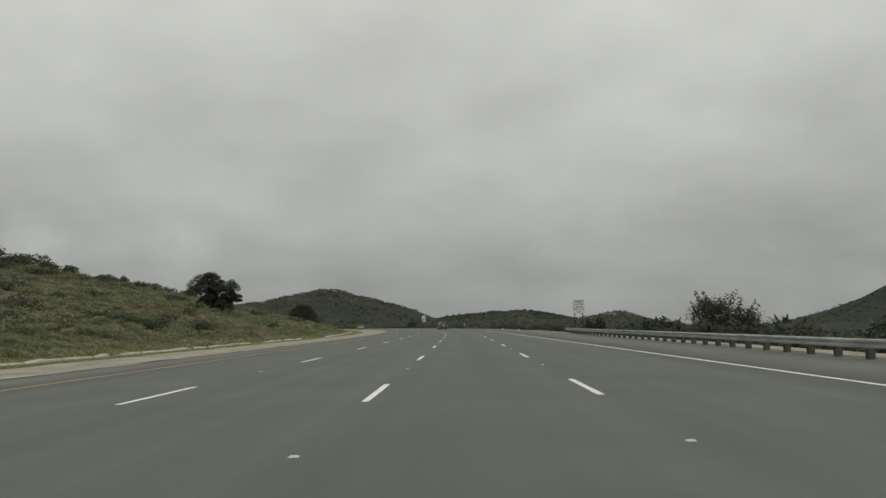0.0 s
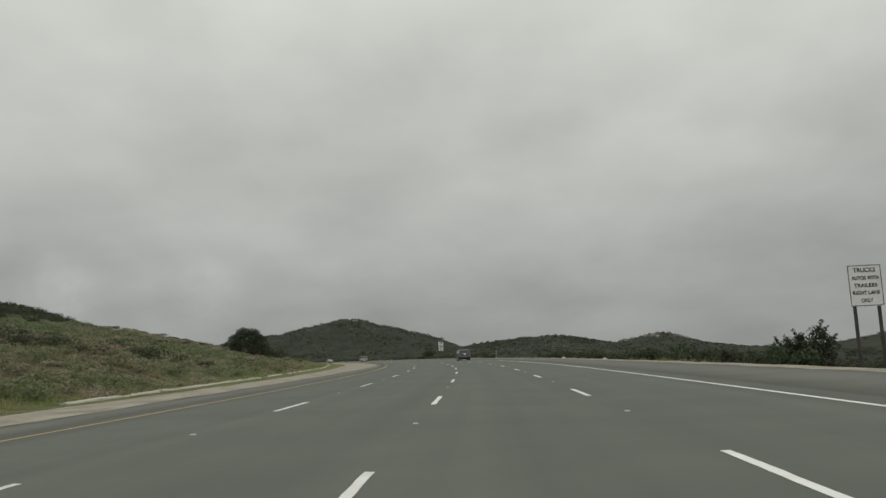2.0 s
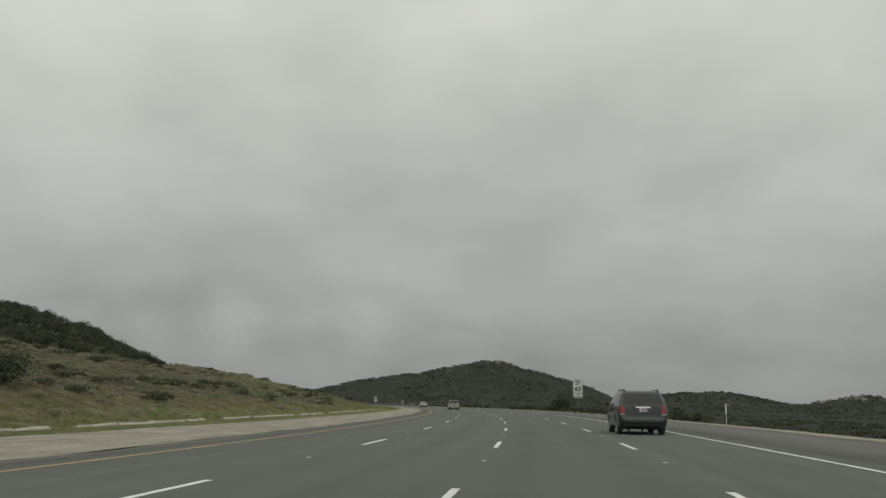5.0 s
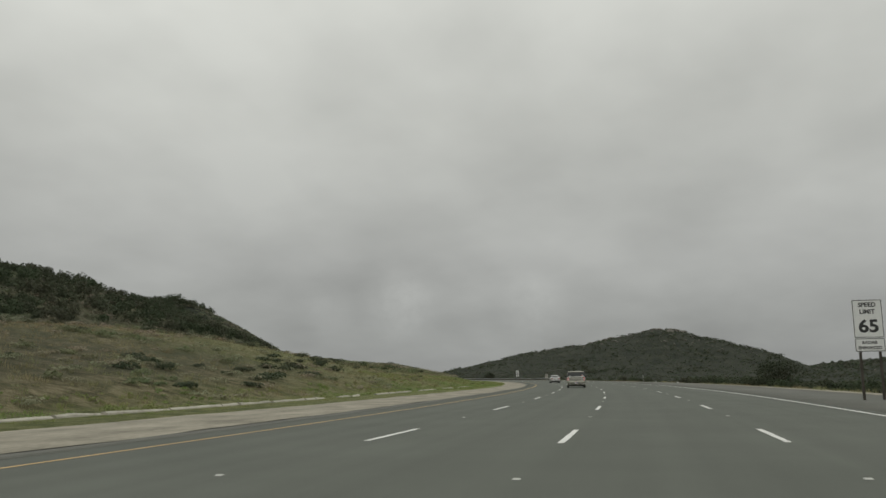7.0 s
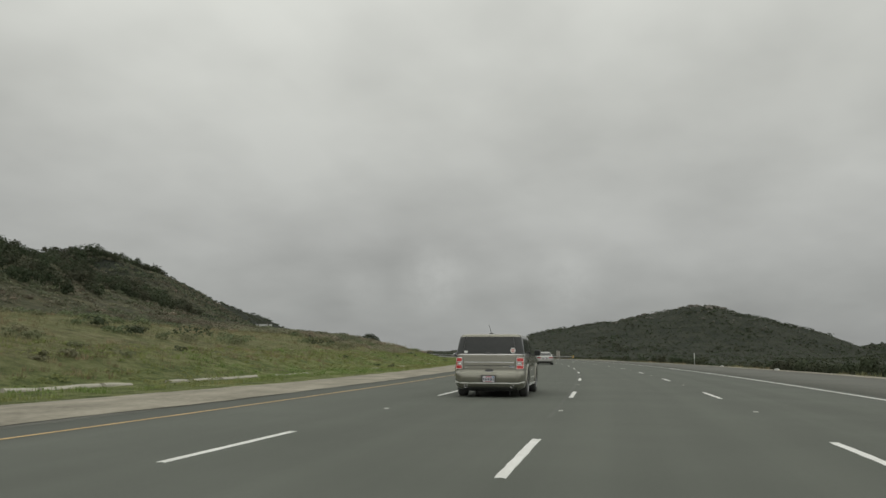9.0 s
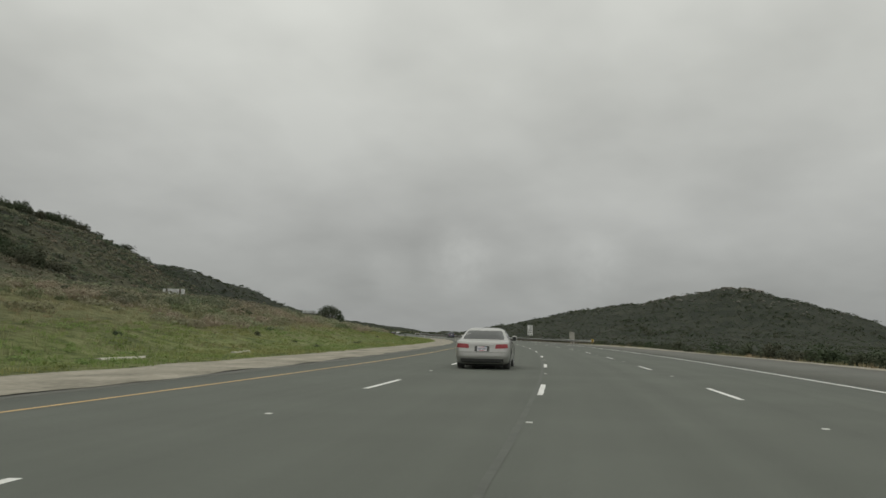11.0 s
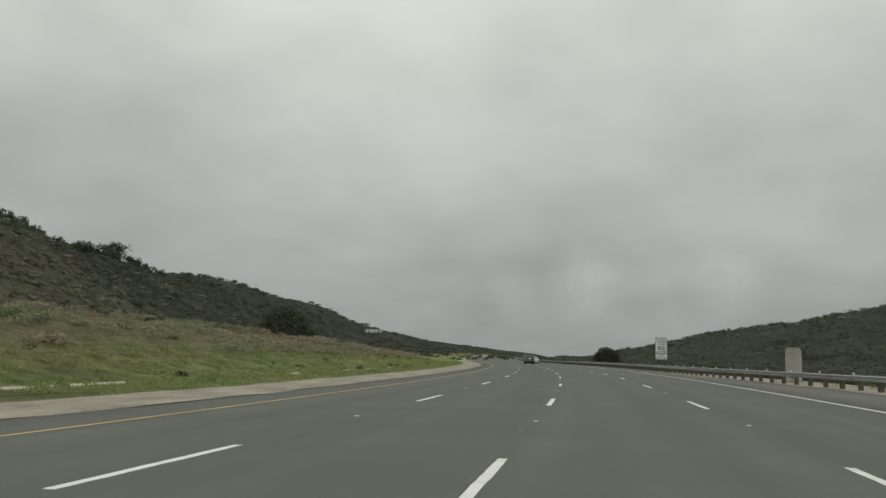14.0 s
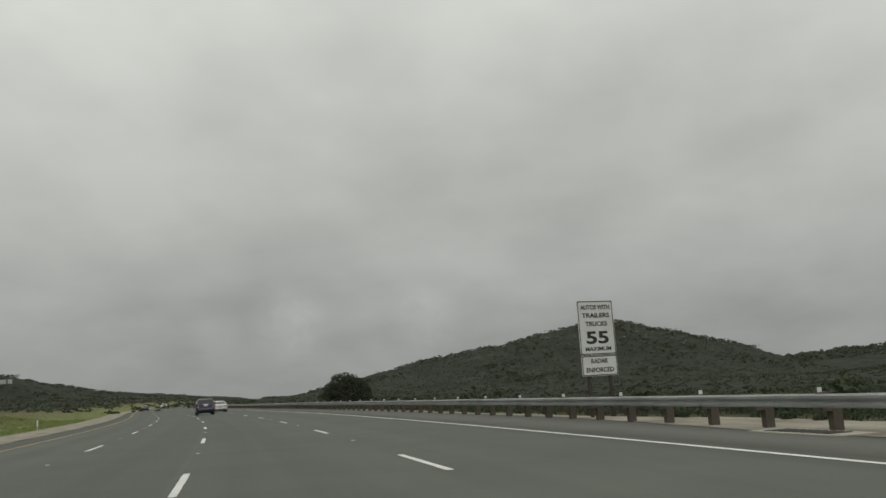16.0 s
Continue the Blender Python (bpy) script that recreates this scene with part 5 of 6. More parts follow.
def suv_spec(colour, w=0.985, h=1.82, length=4.85):
    k = h / 1.82
    keys = [(0.26, 0.20, length - 0.15, 0.86, 0.26), (0.33, 0.07, length - 0.06, 0.93, 0.26), (0.45, 0.0, length - 0.01, 0.965, 0.26), (0.62, 0.0, length, 0.98, 0.26), (0.70, 0.06, length, 0.985, 0.15), (0.92, 0.08, length - 0.05, 0.985, 0.15),
            (1.05, 0.10, length - 0.16, 0.98, 0.15), (1.10, 0.11, length - 0.60, 0.972, 0.15), (1.15, 0.12, length - 1.10, 0.965, 0.15), (1.20, 0.14, length - 1.18, 0.945, 0.15), (1.45 * k, 0.25, length - 1.55, 0.87, 0.15),
            (1.66 * k, 0.37, length - 1.90, 0.80, 0.15), (1.73 * k, 0.43, length - 2.05, 0.765, 0.15), (1.765 * k, 0.55, length - 2.25, 0.70, 0.15), (1.78 * k, 0.9, length - 2.6, 0.5, 0.15), (1.785 * k, 1.3, length - 3.0, 0.3, 0.15)]
    sc = w / 0.985
    keys = [(a, b, c, e * sc, f) for a, b, c, e, f in keys]
    levels = sorted({round(v, 3) for a, b in zip(keys, keys[1:]) for v in (a[0], (a[0] + b[0]) / 2, b[0])})
    top, bot = 1.655 * k, 1.205
    win = [[(0.40, bot), (1.20, bot), (1.12, top), (0.56, top)], [(1.28, bot), (2.12, bot), (2.06, top), (1.20, top)], [(2.22, bot), (length - 1.30, bot), (length - 1.90, top), (2.16, top)]]
    seams = [[(1.24, 0.45), (1.24, 1.18), (1.16, 1.70 * k)], [(2.17, 0.40), (2.17, 1.18), (2.11, 1.70 * k)], [(length - 1.24, 0.45), (length - 1.22, 1.17)]]
    det = both_sides(rounded([(0.715 * sc, 0.84), (0.93 * sc, 0.86), (0.90 * sc, 1.16), (0.75 * sc, 1.15)], 0.03), DEEP_RED_LENS, "tail_lamp", 0.014)
    det += both_sides(rounded([(0.735 * sc, 0.78), (0.93 * sc, 0.79), (0.925 * sc, 0.85), (0.72 * sc, 0.835)], 0.02), CLEAR_LENS, "reversing_lamp", 0.014)
    det += [("rear", rect(-0.30 * sc, 0.30 * sc, 1.075, 1.125, 0.02), CHROME, "tailgate_garnish", 0.022), ("rear", rect(-0.27, 0.27, 0.89, 1.07, 0.02), BLACK_TRIM, "plate_recess", 0.003), ("rear", rect(-0.80, 0.80, 0.30, 0.42, 0.03), BLACK_TRIM, "lower_valance", 0.008),
            ("rear", rect(-0.74 * sc, 0.74 * sc, 0.695, 0.706, 0.003), BLACK_TRIM, "groove_and_shade_line", 0.002), ("sides", rect(0.6, length - 0.7, 0.60, 0.66, 0.02), BLACK_TRIM, "side_moulding", 0.012),
            ("rear", rect(-0.32, 0.10, 1.215, 1.24, 0.008), BLACK_TRIM, "wiper", 0.026)]
    return dict(paint=colour, keys=keys, levels=levels, wheel=0.375, track=w - 0.01, axles=(1.05, 3.83) if length > 4.8 else (0.98, 3.79), windows=win, seams=seams, handles=((1.40, 1.03), (2.36, 1.03)), mirror=(length - 1.36, 1.17), handle_mat=colour,
                rear_window=[(-0.80 * sc, 1.21), (0.80 * sc, 1.21), (0.70 * sc, 1.64 * k), (-0.70 * sc, 1.64 * k)], windscreen=[(-0.84 * sc, 1.23), (0.84 * sc, 1.23), (0.72 * sc, 1.67 * k), (-0.72 * sc, 1.67 * k)], plate=(0.915, 1.06), details=det, per=56)


def roof_rails(base, h, y0, y1, x):
    for sg in (-1, 1):
        bm = bmesh.new()
        tube(bm, (sg * x, y0, h), (sg * x, y1, h), 0.022, seg=8)
        for y in (y0 + 0.02, (y0 + y1) / 2, y1 - 0.02):
            box(bm, (sg * x - 0.025, y - 0.09, h - 0.07), (sg * x + 0.025, y + 0.09, h + 0.01), 0.01)
        part("roof_rail", bm, BLACK_TRIM, base, "dark roof rail")


green_suv, _ = car("suv", at_road(187.45, 3.77), suv_spec(DARK_GREEN), "dark green-grey boxy SUV with roof rails")
roof_rails(green_suv, 1.80, 0.55, 2.45, 0.68)
blue_suv, _ = car("suv", at_road(606, -0.42), suv_spec(NAVY, 0.94, 1.72, 4.70), "dark blue SUV with tinted glass")
roof_rails(blue_suv, 1.70, 0.60, 2.30, 0.64)


def sedan_spec(colour, w=0.93, h=1.44, length=4.85, fast=0.0):
    """fast: how far the rear window runs back as a fastback."""
    q = h / 1.44
    keys = [(0.18, 0.22, length - 0.15, 0.80, 0.30), (0.26, 0.07, length - 0.05, 0.88, 0.30), (0.42, 0.0, length, 0.91, 0.30), (0.60, 0.02, length - 0.04, w, 0.30), (0.72, 0.05, length - 0.12, w, 0.30), (0.80, 0.06, length - 0.40, w - 0.01, 0.30), (0.87, 0.07, length - 1.00, w - 0.02, 0.30),
            (0.93, 0.10, length - 1.35, w - 0.035, 0.30), (0.96, 0.30 - 0.1 * fast, length - 1.50, w - 0.06, 0.30), (1.00, 0.62 - 0.35 * fast, length - 1.60, w - 0.10, 0.30), (1.20 * q, 1.00 - 0.3 * fast, length - 2.00, w - 0.20, 0.30), (1.34 * q, 1.35 - 0.2 * fast, length - 2.35, w - 0.28, 0.30), (1.40 * q, 1.65, length - 2.60, w - 0.36, 0.30),
            (1.43 * q, 1.95, length - 2.80, w - 0.52, 0.30), (1.44 * q, 2.15, length - 2.95, 0.22, 0.30)]
    levels = sorted({round(v, 3) for a, b in zip(keys, keys[1:]) for v in (a[0], (a[0] * 2 + b[0]) / 3, (a[0] + 2 * b[0]) / 3, b[0])})
    top, bot = 1.325 * q, 0.995
    win = [[(1.22 - 0.3 * fast, bot + 0.02), (1.95, bot), (1.92, top), (1.66, top), (1.45 - 0.2 * fast, bot + 0.2)], [(2.02, bot), (length - 1.75, bot), (length - 2.40, top), (1.99, top)]]
    seams = [[(1.98, 0.35), (1.98, 0.98), (1.95, 1.36 * q)], [(1.05, 0.62), (1.10, 0.98)], [(length - 1.55, 0.40), (length - 1.60, 0.95)]]
    det = both_sides(rounded([(0.44, 0.70), (w - 0.06, 0.72), (w - 0.08, 0.86), (0.46, 0.84)], 0.03), DEEP_RED_LENS, "tail_lamp", 0.012)
    det += [("rear", rect(-0.72, 0.72, 0.22, 0.36, 0.03), BLACK_TRIM, "lower_valance", 0.008), ("rear", rect(-0.42, 0.42, 0.845, 0.855, 0.003), CHROME, "boot_strip", 0.006), ("rear", rect(-0.25, 0.25, 0.60, 0.78, 0.02), BLACK_TRIM, "plate_recess", 0.003),
            ("rear", rect(-0.80, 0.80, 0.565, 0.575, 0.002), BLACK_TRIM, "bumper_groove", 0.002)]
    return dict(paint=colour, keys=keys, levels=levels, wheel=0.335, track=w - 0.01, axles=(1.02, length - 0.98), windows=win, seams=seams, handles=((1.62, 0.90), (2.62, 0.90)), mirror=(length - 1.82, 0.98), handle_mat=colour,
                rear_window=[(-w + 0.20, 1.01), (w - 0.20, 1.01), (w - 0.33, top), (-w + 0.33, top)], windscreen=[(-w + 0.16, 1.02), (w - 0.16, 1.02), (w - 0.33, top), (-w + 0.33, top)], plate=(0.62, 0.765), details=det, per=56)


car("sedan", at_road(377, -3.95), sedan_spec(SILVER, 0.92, 1.42, 4.75), "silver-beige low sedan with a wide rear window")
car("sedan", at_road(626.5, 2.55), sedan_spec(WHITE_CAR, 0.97, 1.44, 4.95, 1.0), "white fastback sedan with dark glass")
car("sedan", at_road(742, -7.2), sedan_spec(CHARCOAL), "charcoal sedan driving in the inner lane of the freeway")
car("sedan", at_road(775, -3.7), sedan_spec(WHITE_CAR), "white sedan driving in the second lane of the freeway")


# ---------------------------------------------------------------- plants
class Leaves:
    """Gathers many small leaf faces into one mesh."""

    def __init__(self, seed):
        self.r = np.random.default_rng(seed)
        self.v, self.f, self.n = [], [], 0

    def cluster(self, centres, radius, count, size, flat=0.75, long=1.6):
        """count leaves in a shell round each centre; radius: one (x, y, z) triple for each centre."""
        r = self.r
        c = np.repeat(np.asarray(centres, float), count, axis=0)
        rad = np.repeat(np.asarray(radius, float), count, axis=0)
        size = np.repeat(np.broadcast_to(np.asarray(size, float), (len(centres),)), count)
        d = r.normal(size=(len(c), 3))
        d /= np.linalg.norm(d, axis=1, keepdims=True)
        low = d[:, 2] < -0.25
        d[low, 2] *= -1
        q = c + d * rad * r.uniform(flat, 1.0, (len(c), 1))
        n = d / rad * rad.mean(axis=1, keepdims=True) + r.normal(size=d.shape) * 0.42 + np.array([0, 0, 0.3])
        a = np.cross(n, r.normal(size=(len(c), 3)))
        a /= np.linalg.norm(a, axis=1, keepdims=True) + 1e-9
        b = np.cross(n, a)
        b /= np.linalg.norm(b, axis=1, keepdims=True) + 1e-9
        a *= (size * r.uniform(0.6, 1.3, len(c)) * long * 0.5)[:, None]
        b *= (size * r.uniform(0.6, 1.3, len(c)) * 0.5)[:, None]
        leaf = np.stack([q - a * 0.75 - b, q - a * 0.75 + b, q + a], axis=1).reshape(-1, 3)
        self.v.append(leaf)
        self.f.append(np.arange(len(leaf)).reshape(-1, 3) + self.n)
        self.n += len(leaf)

    def blades(self, feet, height, count, width, spread):
        """Tufts of narrow upright blades."""
        r = self.r
        p = np.repeat(np.asarray(feet, float), count, axis=0)
        h = np.repeat(np.asarray(height, float), count) * r.uniform(0.5, 1.1, len(p))
        s = np.repeat(np.asarray(spread, float), count)
        a = r.uniform(0, 2 * np.pi, len(p))
        k = np.sqrt(r.uniform(0, 1, len(p)))
        out = np.stack([np.cos(a), np.sin(a), 0 * a], axis=1)
        foot = p + out * (k * s)[:, None]
        tip = foot + out * (h * 0.45 * k)[:, None] + np.stack([0 * h, 0 * h, h], axis=1)
        w = np.stack([-np.sin(a), np.cos(a), 0 * a], axis=1) * (width * r.uniform(0.6, 1.4, len(p)))[:, None]
        tri = np.stack([foot - w, foot + w, tip], axis=1).reshape(-1, 3)
        self.v.append(tri)
        self.f.append(np.arange(len(tri)).reshape(-1, 3) + self.n)
        self.n += len(tri)

    def mesh(self, name, mat):
        me = bpy.data.meshes.new(name)
        co, fs = np.concatenate(self.v).astype(np.float32), np.concatenate(self.f).astype(np.int32)
        per = fs.shape[1]
        me.vertices.add(len(co))
        me.vertices.foreach_set("co", co.ravel())
        me.loops.add(fs.size)
        me.loops.foreach_set("vertex_index", fs.ravel())
        me.polygons.add(len(fs))
        me.polygons.foreach_set("loop_start", np.arange(len(fs), dtype=np.int32) * per)
        me.update(calc_edges=True)
        me.materials.append(mat)
        return me

    def stuff(self, name, mat, label, category):
        return tagged(new(name, self.mesh(name, mat)), label, category, kind="stuff")


def lobes(rand, at, width, height, n):
    """Overlapping lobes that make up a shrub: centres and radii."""
    cs, rs = [], []
    for _ in range(n):
        a, k = rand.uniform(0, 6.283), rand.uniform(0.1, 0.62)
        w = width * rand.uniform(0.32, 0.58)
        h = height * rand.uniform(0.38, 0.60)
        cs.append((at[0] + math.cos(a) * width * k, at[1] + math.sin(a) * width * k, at[2] + h * 0.55 + rand.uniform(0, height - h) * 0.5))
        rs.append((w, w, h))
    return cs, rs


def spot(s, e, sink=0.1):
    p = on_road(s, e)
    return (p.x, p.y, land(s, e) - sink)


def scrub(name, seed, mat, count, place_at, width, height, lobes_n, leaves_n, leaf, label, sink=0.1):
    """A stand of shrubs. place_at(rand) gives (s, e) or nothing."""
    rand, leaf_set = random.Random(seed), Leaves(seed)
    cs, rs, sizes = [], [], []
    for _ in range(count):
        se = place_at(rand)
        if not se or (496 < se[0] < 531 and -73 < se[1] < -52):
            continue
        k = rand.uniform(0.55, 1.25)
        c, r = lobes(rand, spot(*se, sink), width * k * rand.uniform(0.8, 1.2), height * k, lobes_n)
        cs += c
        rs += r
        sizes += [leaf * (0.7 + 0.3 * k)] * len(c)
    leaf_set.cluster(cs, rs, leaves_n, sizes)
    return leaf_set.stuff(name, mat, label, "shrubs")


def patchy(s, e, level, size=0.05):
    return noise.noise((s * size, e * size * 1.6, 3.7)) > level


def slope_spot(s0, s1, d0, d1, level=-1.0, size=0.05):
    def pick(rand):
        s, d = rand.uniform(s0, s1), rand.uniform(d0, d1)
        e = verge_left(s) - d
        return (s, e) if patchy(s, e, level, size) else None
    return pick


def bank_spot(s0, s1, d0, d1, level=-1.0):
    def pick(rand):
        s, d = rand.uniform(s0, s1), d0 + (d1 - d0) * rand.random() ** 1.4
        e = pave_right(s) + d
        return (s, e) if patchy(s, e, level, 0.04) else None
    return pick


# left slope, first stretch: close scrub
scrub("scrub", 11, SAGE, 1650, slope_spot(-25, 165, 1.5, 34, -0.3, 0.09), 1.15, 0.72, 4, 44, 0.115, "pale sage scrub on the slope above the verge")
scrub("scrub", 10, BRUSH, 1750, slope_spot(-25, 165, 0.3, 32, -0.3, 0.08), 0.9, 0.5, 3, 46, 0.09, "brown dry brush low on the slope")
scrub("scrub", 12, CHAPARRAL, 300, slope_spot(-25, 130, 4, 30, 0.05, 0.07), 1.7, 0.95, 5, 60, 0.13, "dark green chaparral shrubs on the slope")
scrub("scrub", 13, CHAPARRAL, 330, slope_spot(-30, 150, 26, 44, -0.3), 1.6, 1.35, 5, 44, 0.18, "dark shrubs along the crest of the slope")
# second stretch: dry grass with scattered shrubs
scrub("scrub", 14, SAGE, 620, slope_spot(110, 330, 4, 34, 0.05, 0.08), 0.85, 0.5, 3, 40, 0.11, "scattered low sage shrubs in dry grass")
scrub("scrub", 26, BRUSH, 700, slope_spot(120, 300, 2, 34, -0.3, 0.07), 0.9, 0.4, 3, 34, 0.10, "low brown brush on the grassy slope")
scrub("scrub", 15, CHAPARRAL, 560, slope_spot(110, 320, 4, 36, 0.04, 0.06), 1.2, 0.5, 4, 50, 0.13, "scattered dark shrubs in dry grass")
scrub("scrub", 37, HAZY_RIDGE_LEAF, 420, slope_spot(408, 480, 16, 50, -0.6, 0.05), 1.6, 0.9, 4, 40, 0.16, "grey-brown chaparral over the shoulder of the bank")
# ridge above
scrub("scrub", 40, HAZY_FAR_LEAF, 2900, slope_spot(490, 760, 34, 112, -0.9, 0.03), 1.35, 0.8, 2, 13, 0.34, "dark chaparral over the upper hillside", 0.25)
scrub("scrub", 16, HAZY_RIDGE_LEAF, 5600, slope_spot(230, 610, 34, 112, -0.9, 0.03), 1.35, 0.8, 2, 13, 0.34, "dark chaparral over the upper hillside", 0.25)
scrub("scrub", 27, BRUSH, 700, slope_spot(230, 720, 38, 110, -0.1, 0.02), 1.6, 0.6, 3, 16, 0.26, "dry brown brush among the chaparral of the upper hillside")
scrub("scrub", 17, CHAPARRAL, 430, slope_spot(480, 720, 92, 112, -0.45, 0.03), 2.1, 3.0, 5, 30, 0.34, "tall dark shrubs along the ridge", 0.3)
scrub("scrub", 38, CHAPARRAL, 950, slope_spot(240, 500, 62, 110, -0.35, 0.03), 2.1, 2.6, 5, 26, 0.34, "small dark trees over the near ridge", 0.2)
scrub("scrub", 18, HAZY_FAR_LEAF, 1100, slope_spot(600, 930, 8, 130, -0.5, 0.03), 1.9, 0.9, 3, 18, 0.42, "dark chaparral on the far hillside")
scrub("scrub", 28, HAZY_FAR_LEAF, 1700, slope_spot(900, 1700, 6, 190, -0.6, 0.03), 3.2, 1.1, 3, 11, 0.75, "dark chaparral on the distant inner hillside")
# third stretch: brown brush over green grass
scrub("scrub", 19, BRUSH, 1500, slope_spot(400, 640, 6.0, 42, -0.25, 0.07), 1.5, 0.8, 4, 44, 0.125, "grey-brown brush above the green grass")
scrub("scrub", 29, SAGE, 700, slope_spot(330, 640, 7, 42, -0.05, 0.06), 1.35, 0.75, 4, 44, 0.125, "grey-green sage among the brown brush")
scrub("scrub", 20, CHAPARRAL, 260, slope_spot(330, 640, 12, 44, 0.1, 0.06), 1.3, 0.8, 4, 40, 0.15, "dark shrubs among brown brush")
scrub("scrub", 21, CHAPARRAL, 80, slope_spot(300, 640, -1.0, 7, 0.0, 0.1), 0.5, 0.38, 3, 40, 0.07, "small green shrubs in the roadside grass")
scrub("weeds", 30, WEED, 2600, slope_spot(300, 640, -2.8, 8.5, -0.6, 0.1), 0.5, 0.2, 2, 18, 0.07, "lumpy green weeds along the foot of the slope", 0.04)
scrub("weeds", 36, WEED, 850, slope_spot(-20, 300, 0.25, 4, -0.2, 0.1), 0.38, 0.24, 2, 18, 0.07, "green weeds growing over the broken dike", 0.04)
# right bank
scrub("weeds", 39, CHAPARRAL, 1500, lambda rand: (lambda s: (s, pave_right(s) + right_dirt(s) + 2.6 * rand.random() ** 1.3 - 0.1))(rand.uniform(440, 700)), 0.42, 0.42, 2, 24, 0.075, "grey-green weeds along the edge of the dirt behind the long guardrail", 0.05)
scrub("scrub", 22, CHAPARRAL, 1250, bank_spot(84, 442, 2.6, 30, -0.25), 1.1, 1.15, 4, 40, 0.17, "dark chaparral on the bank below the outer shoulder")
scrub("scrub", 23, CHAPARRAL, 700, bank_spot(-40, 90, 2.6, 40, -0.3), 1.3, 1.3, 4, 40, 0.18, "dark chaparral behind the guardrail")
scrub("scrub", 24, CHAPARRAL, 850, bank_spot(440, 760, 5.2, 42, -0.3), 1.2, 1.2, 4, 30, 0.2, "dark chaparral behind the long guardrail")
scrub("scrub", 25, CHAPARRAL, 1500, bank_spot(20, 700, 28, 170, -0.4), 2.4, 1.3, 4, 22, 0.32, "dark chaparral across the valley floor")


def hill_scrub(name, seed, count, area, least, width, height, leaf, label, mat=HAZY_FAR_LEAF, stands=-1.0):
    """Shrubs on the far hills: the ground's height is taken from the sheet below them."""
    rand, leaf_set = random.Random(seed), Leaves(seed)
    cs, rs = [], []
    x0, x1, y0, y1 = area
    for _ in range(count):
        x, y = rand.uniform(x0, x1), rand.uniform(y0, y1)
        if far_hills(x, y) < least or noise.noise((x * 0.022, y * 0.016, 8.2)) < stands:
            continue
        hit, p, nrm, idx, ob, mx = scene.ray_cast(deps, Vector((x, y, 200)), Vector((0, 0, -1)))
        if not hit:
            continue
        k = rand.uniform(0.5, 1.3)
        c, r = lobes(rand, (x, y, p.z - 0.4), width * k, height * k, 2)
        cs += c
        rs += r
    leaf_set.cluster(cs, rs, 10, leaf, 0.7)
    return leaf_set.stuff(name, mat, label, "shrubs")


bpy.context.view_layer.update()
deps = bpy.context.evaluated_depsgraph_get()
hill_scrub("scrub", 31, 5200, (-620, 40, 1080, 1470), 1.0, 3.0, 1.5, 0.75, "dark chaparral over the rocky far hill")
hill_scrub("scrub", 46, 2600, (-600, 20, 1100, 1440), 6.0, 4.2, 3.4, 1.0, "dark stands of tall chaparral over the far hill", CHAPARRAL, 0.08)
hill_scrub("scrub", 32, 1900, (-60, 280, 780, 1010), 2, 2.2, 1.5, 0.6, "dark chaparral on the low ridge", CHAPARRAL)
hill_scrub("scrub", 33, 2000, (180, 460, 380, 620), 3, 2.0, 1.3, 0.5, "dark chaparral on the near outer hill", CHAPARRAL)
hill_scrub("scrub", 35, 2600, (-420, 330, 640, 1120), -1.0, 2.6, 1.3, 0.7, "dark chaparral over the valley floor", CHAPARRAL)
hill_scrub("scrub", 34, 900, (-120, 380, 1720, 1900), 8, 5.0, 4.0, 2.4, "dark chaparral on the farthest ridge")


def rocks(seed, count, area, least, size, label):
    rand = random.Random(seed)
    bm = bmesh.new()
    verts, faces = [], []
    bmesh.ops.create_icosphere(bm, subdivisions=1, radius=1.0)
    shape = [v.co.copy() for v in bm.verts]
    tris = [[v.index for v in f.verts] for f in bm.faces]
    bm.free()
    x0, x1, y0, y1 = area
    for _ in range(count):
        x, y = rand.uniform(x0, x1), rand.uniform(y0, y1)
        if far_hills(x, y) < least:
            continue
        hit, p, nrm, idx, ob, mx = scene.ray_cast(deps, Vector((x, y, 200)), Vector((0, 0, -1)))
        if not hit:
            continue
        k = size * rand.uniform(0.4, 1.3)
        sc = (k * rand.uniform(0.8, 1.6), k * rand.uniform(0.8, 1.4), k * rand.uniform(0.5, 0.9))
        n = len(verts)
        for v in shape:
            q = rand.uniform(0.75, 1.2)
            verts.append((x + v.x * sc[0] * q, y + v.y * sc[1] * q, p.z + v.z * sc[2] * q + sc[2] * 0.3))
        faces += [[i + n for i in t] for t in tris]
    me = bpy.data.meshes.new("boulders")
    me.from_pydata(verts, [], faces)
    me.materials.append(ROCK)
    return tagged(new("boulders", me), label, "boulders", kind="stuff")


rocks(41, 200, (-470, -60, 1300, 1430), 32, 1.5, "pale granite boulders near the hilltop")
rocks(43, 44, (-262, -205, 1375, 1420), 44, 3.0, "granite outcrop on the summit of the far hill")
rocks(44, 46, (-345, -300, 1360, 1405), 30, 2.6, "granite outcrop on the shoulder of the far hill")
rocks(42, 160, (-60, 280, 800, 960), 7, 1.1, "pale granite boulders on the low ridge")
rocks(45, 40, (125, 195, 850, 890), 9, 2.0, "granite outcrop on the knob of the low ridge")


def grass(seed, count, pick, height, label, mat=GRASS, blades=16, width=0.02):
    rand, g = random.Random(seed), Leaves(seed)
    feet, hs, sp = [], [], []
    for _ in range(count):
        se = pick(rand)
        if se:
            k = rand.uniform(0.5, 1.4)
            feet.append(spot(*se, 0.03))
            hs.append(height * k)
            sp.append(0.28 * k)
    g.blades(feet, hs, blades, width, sp)
    return g.stuff("grass", mat, label, "grass")


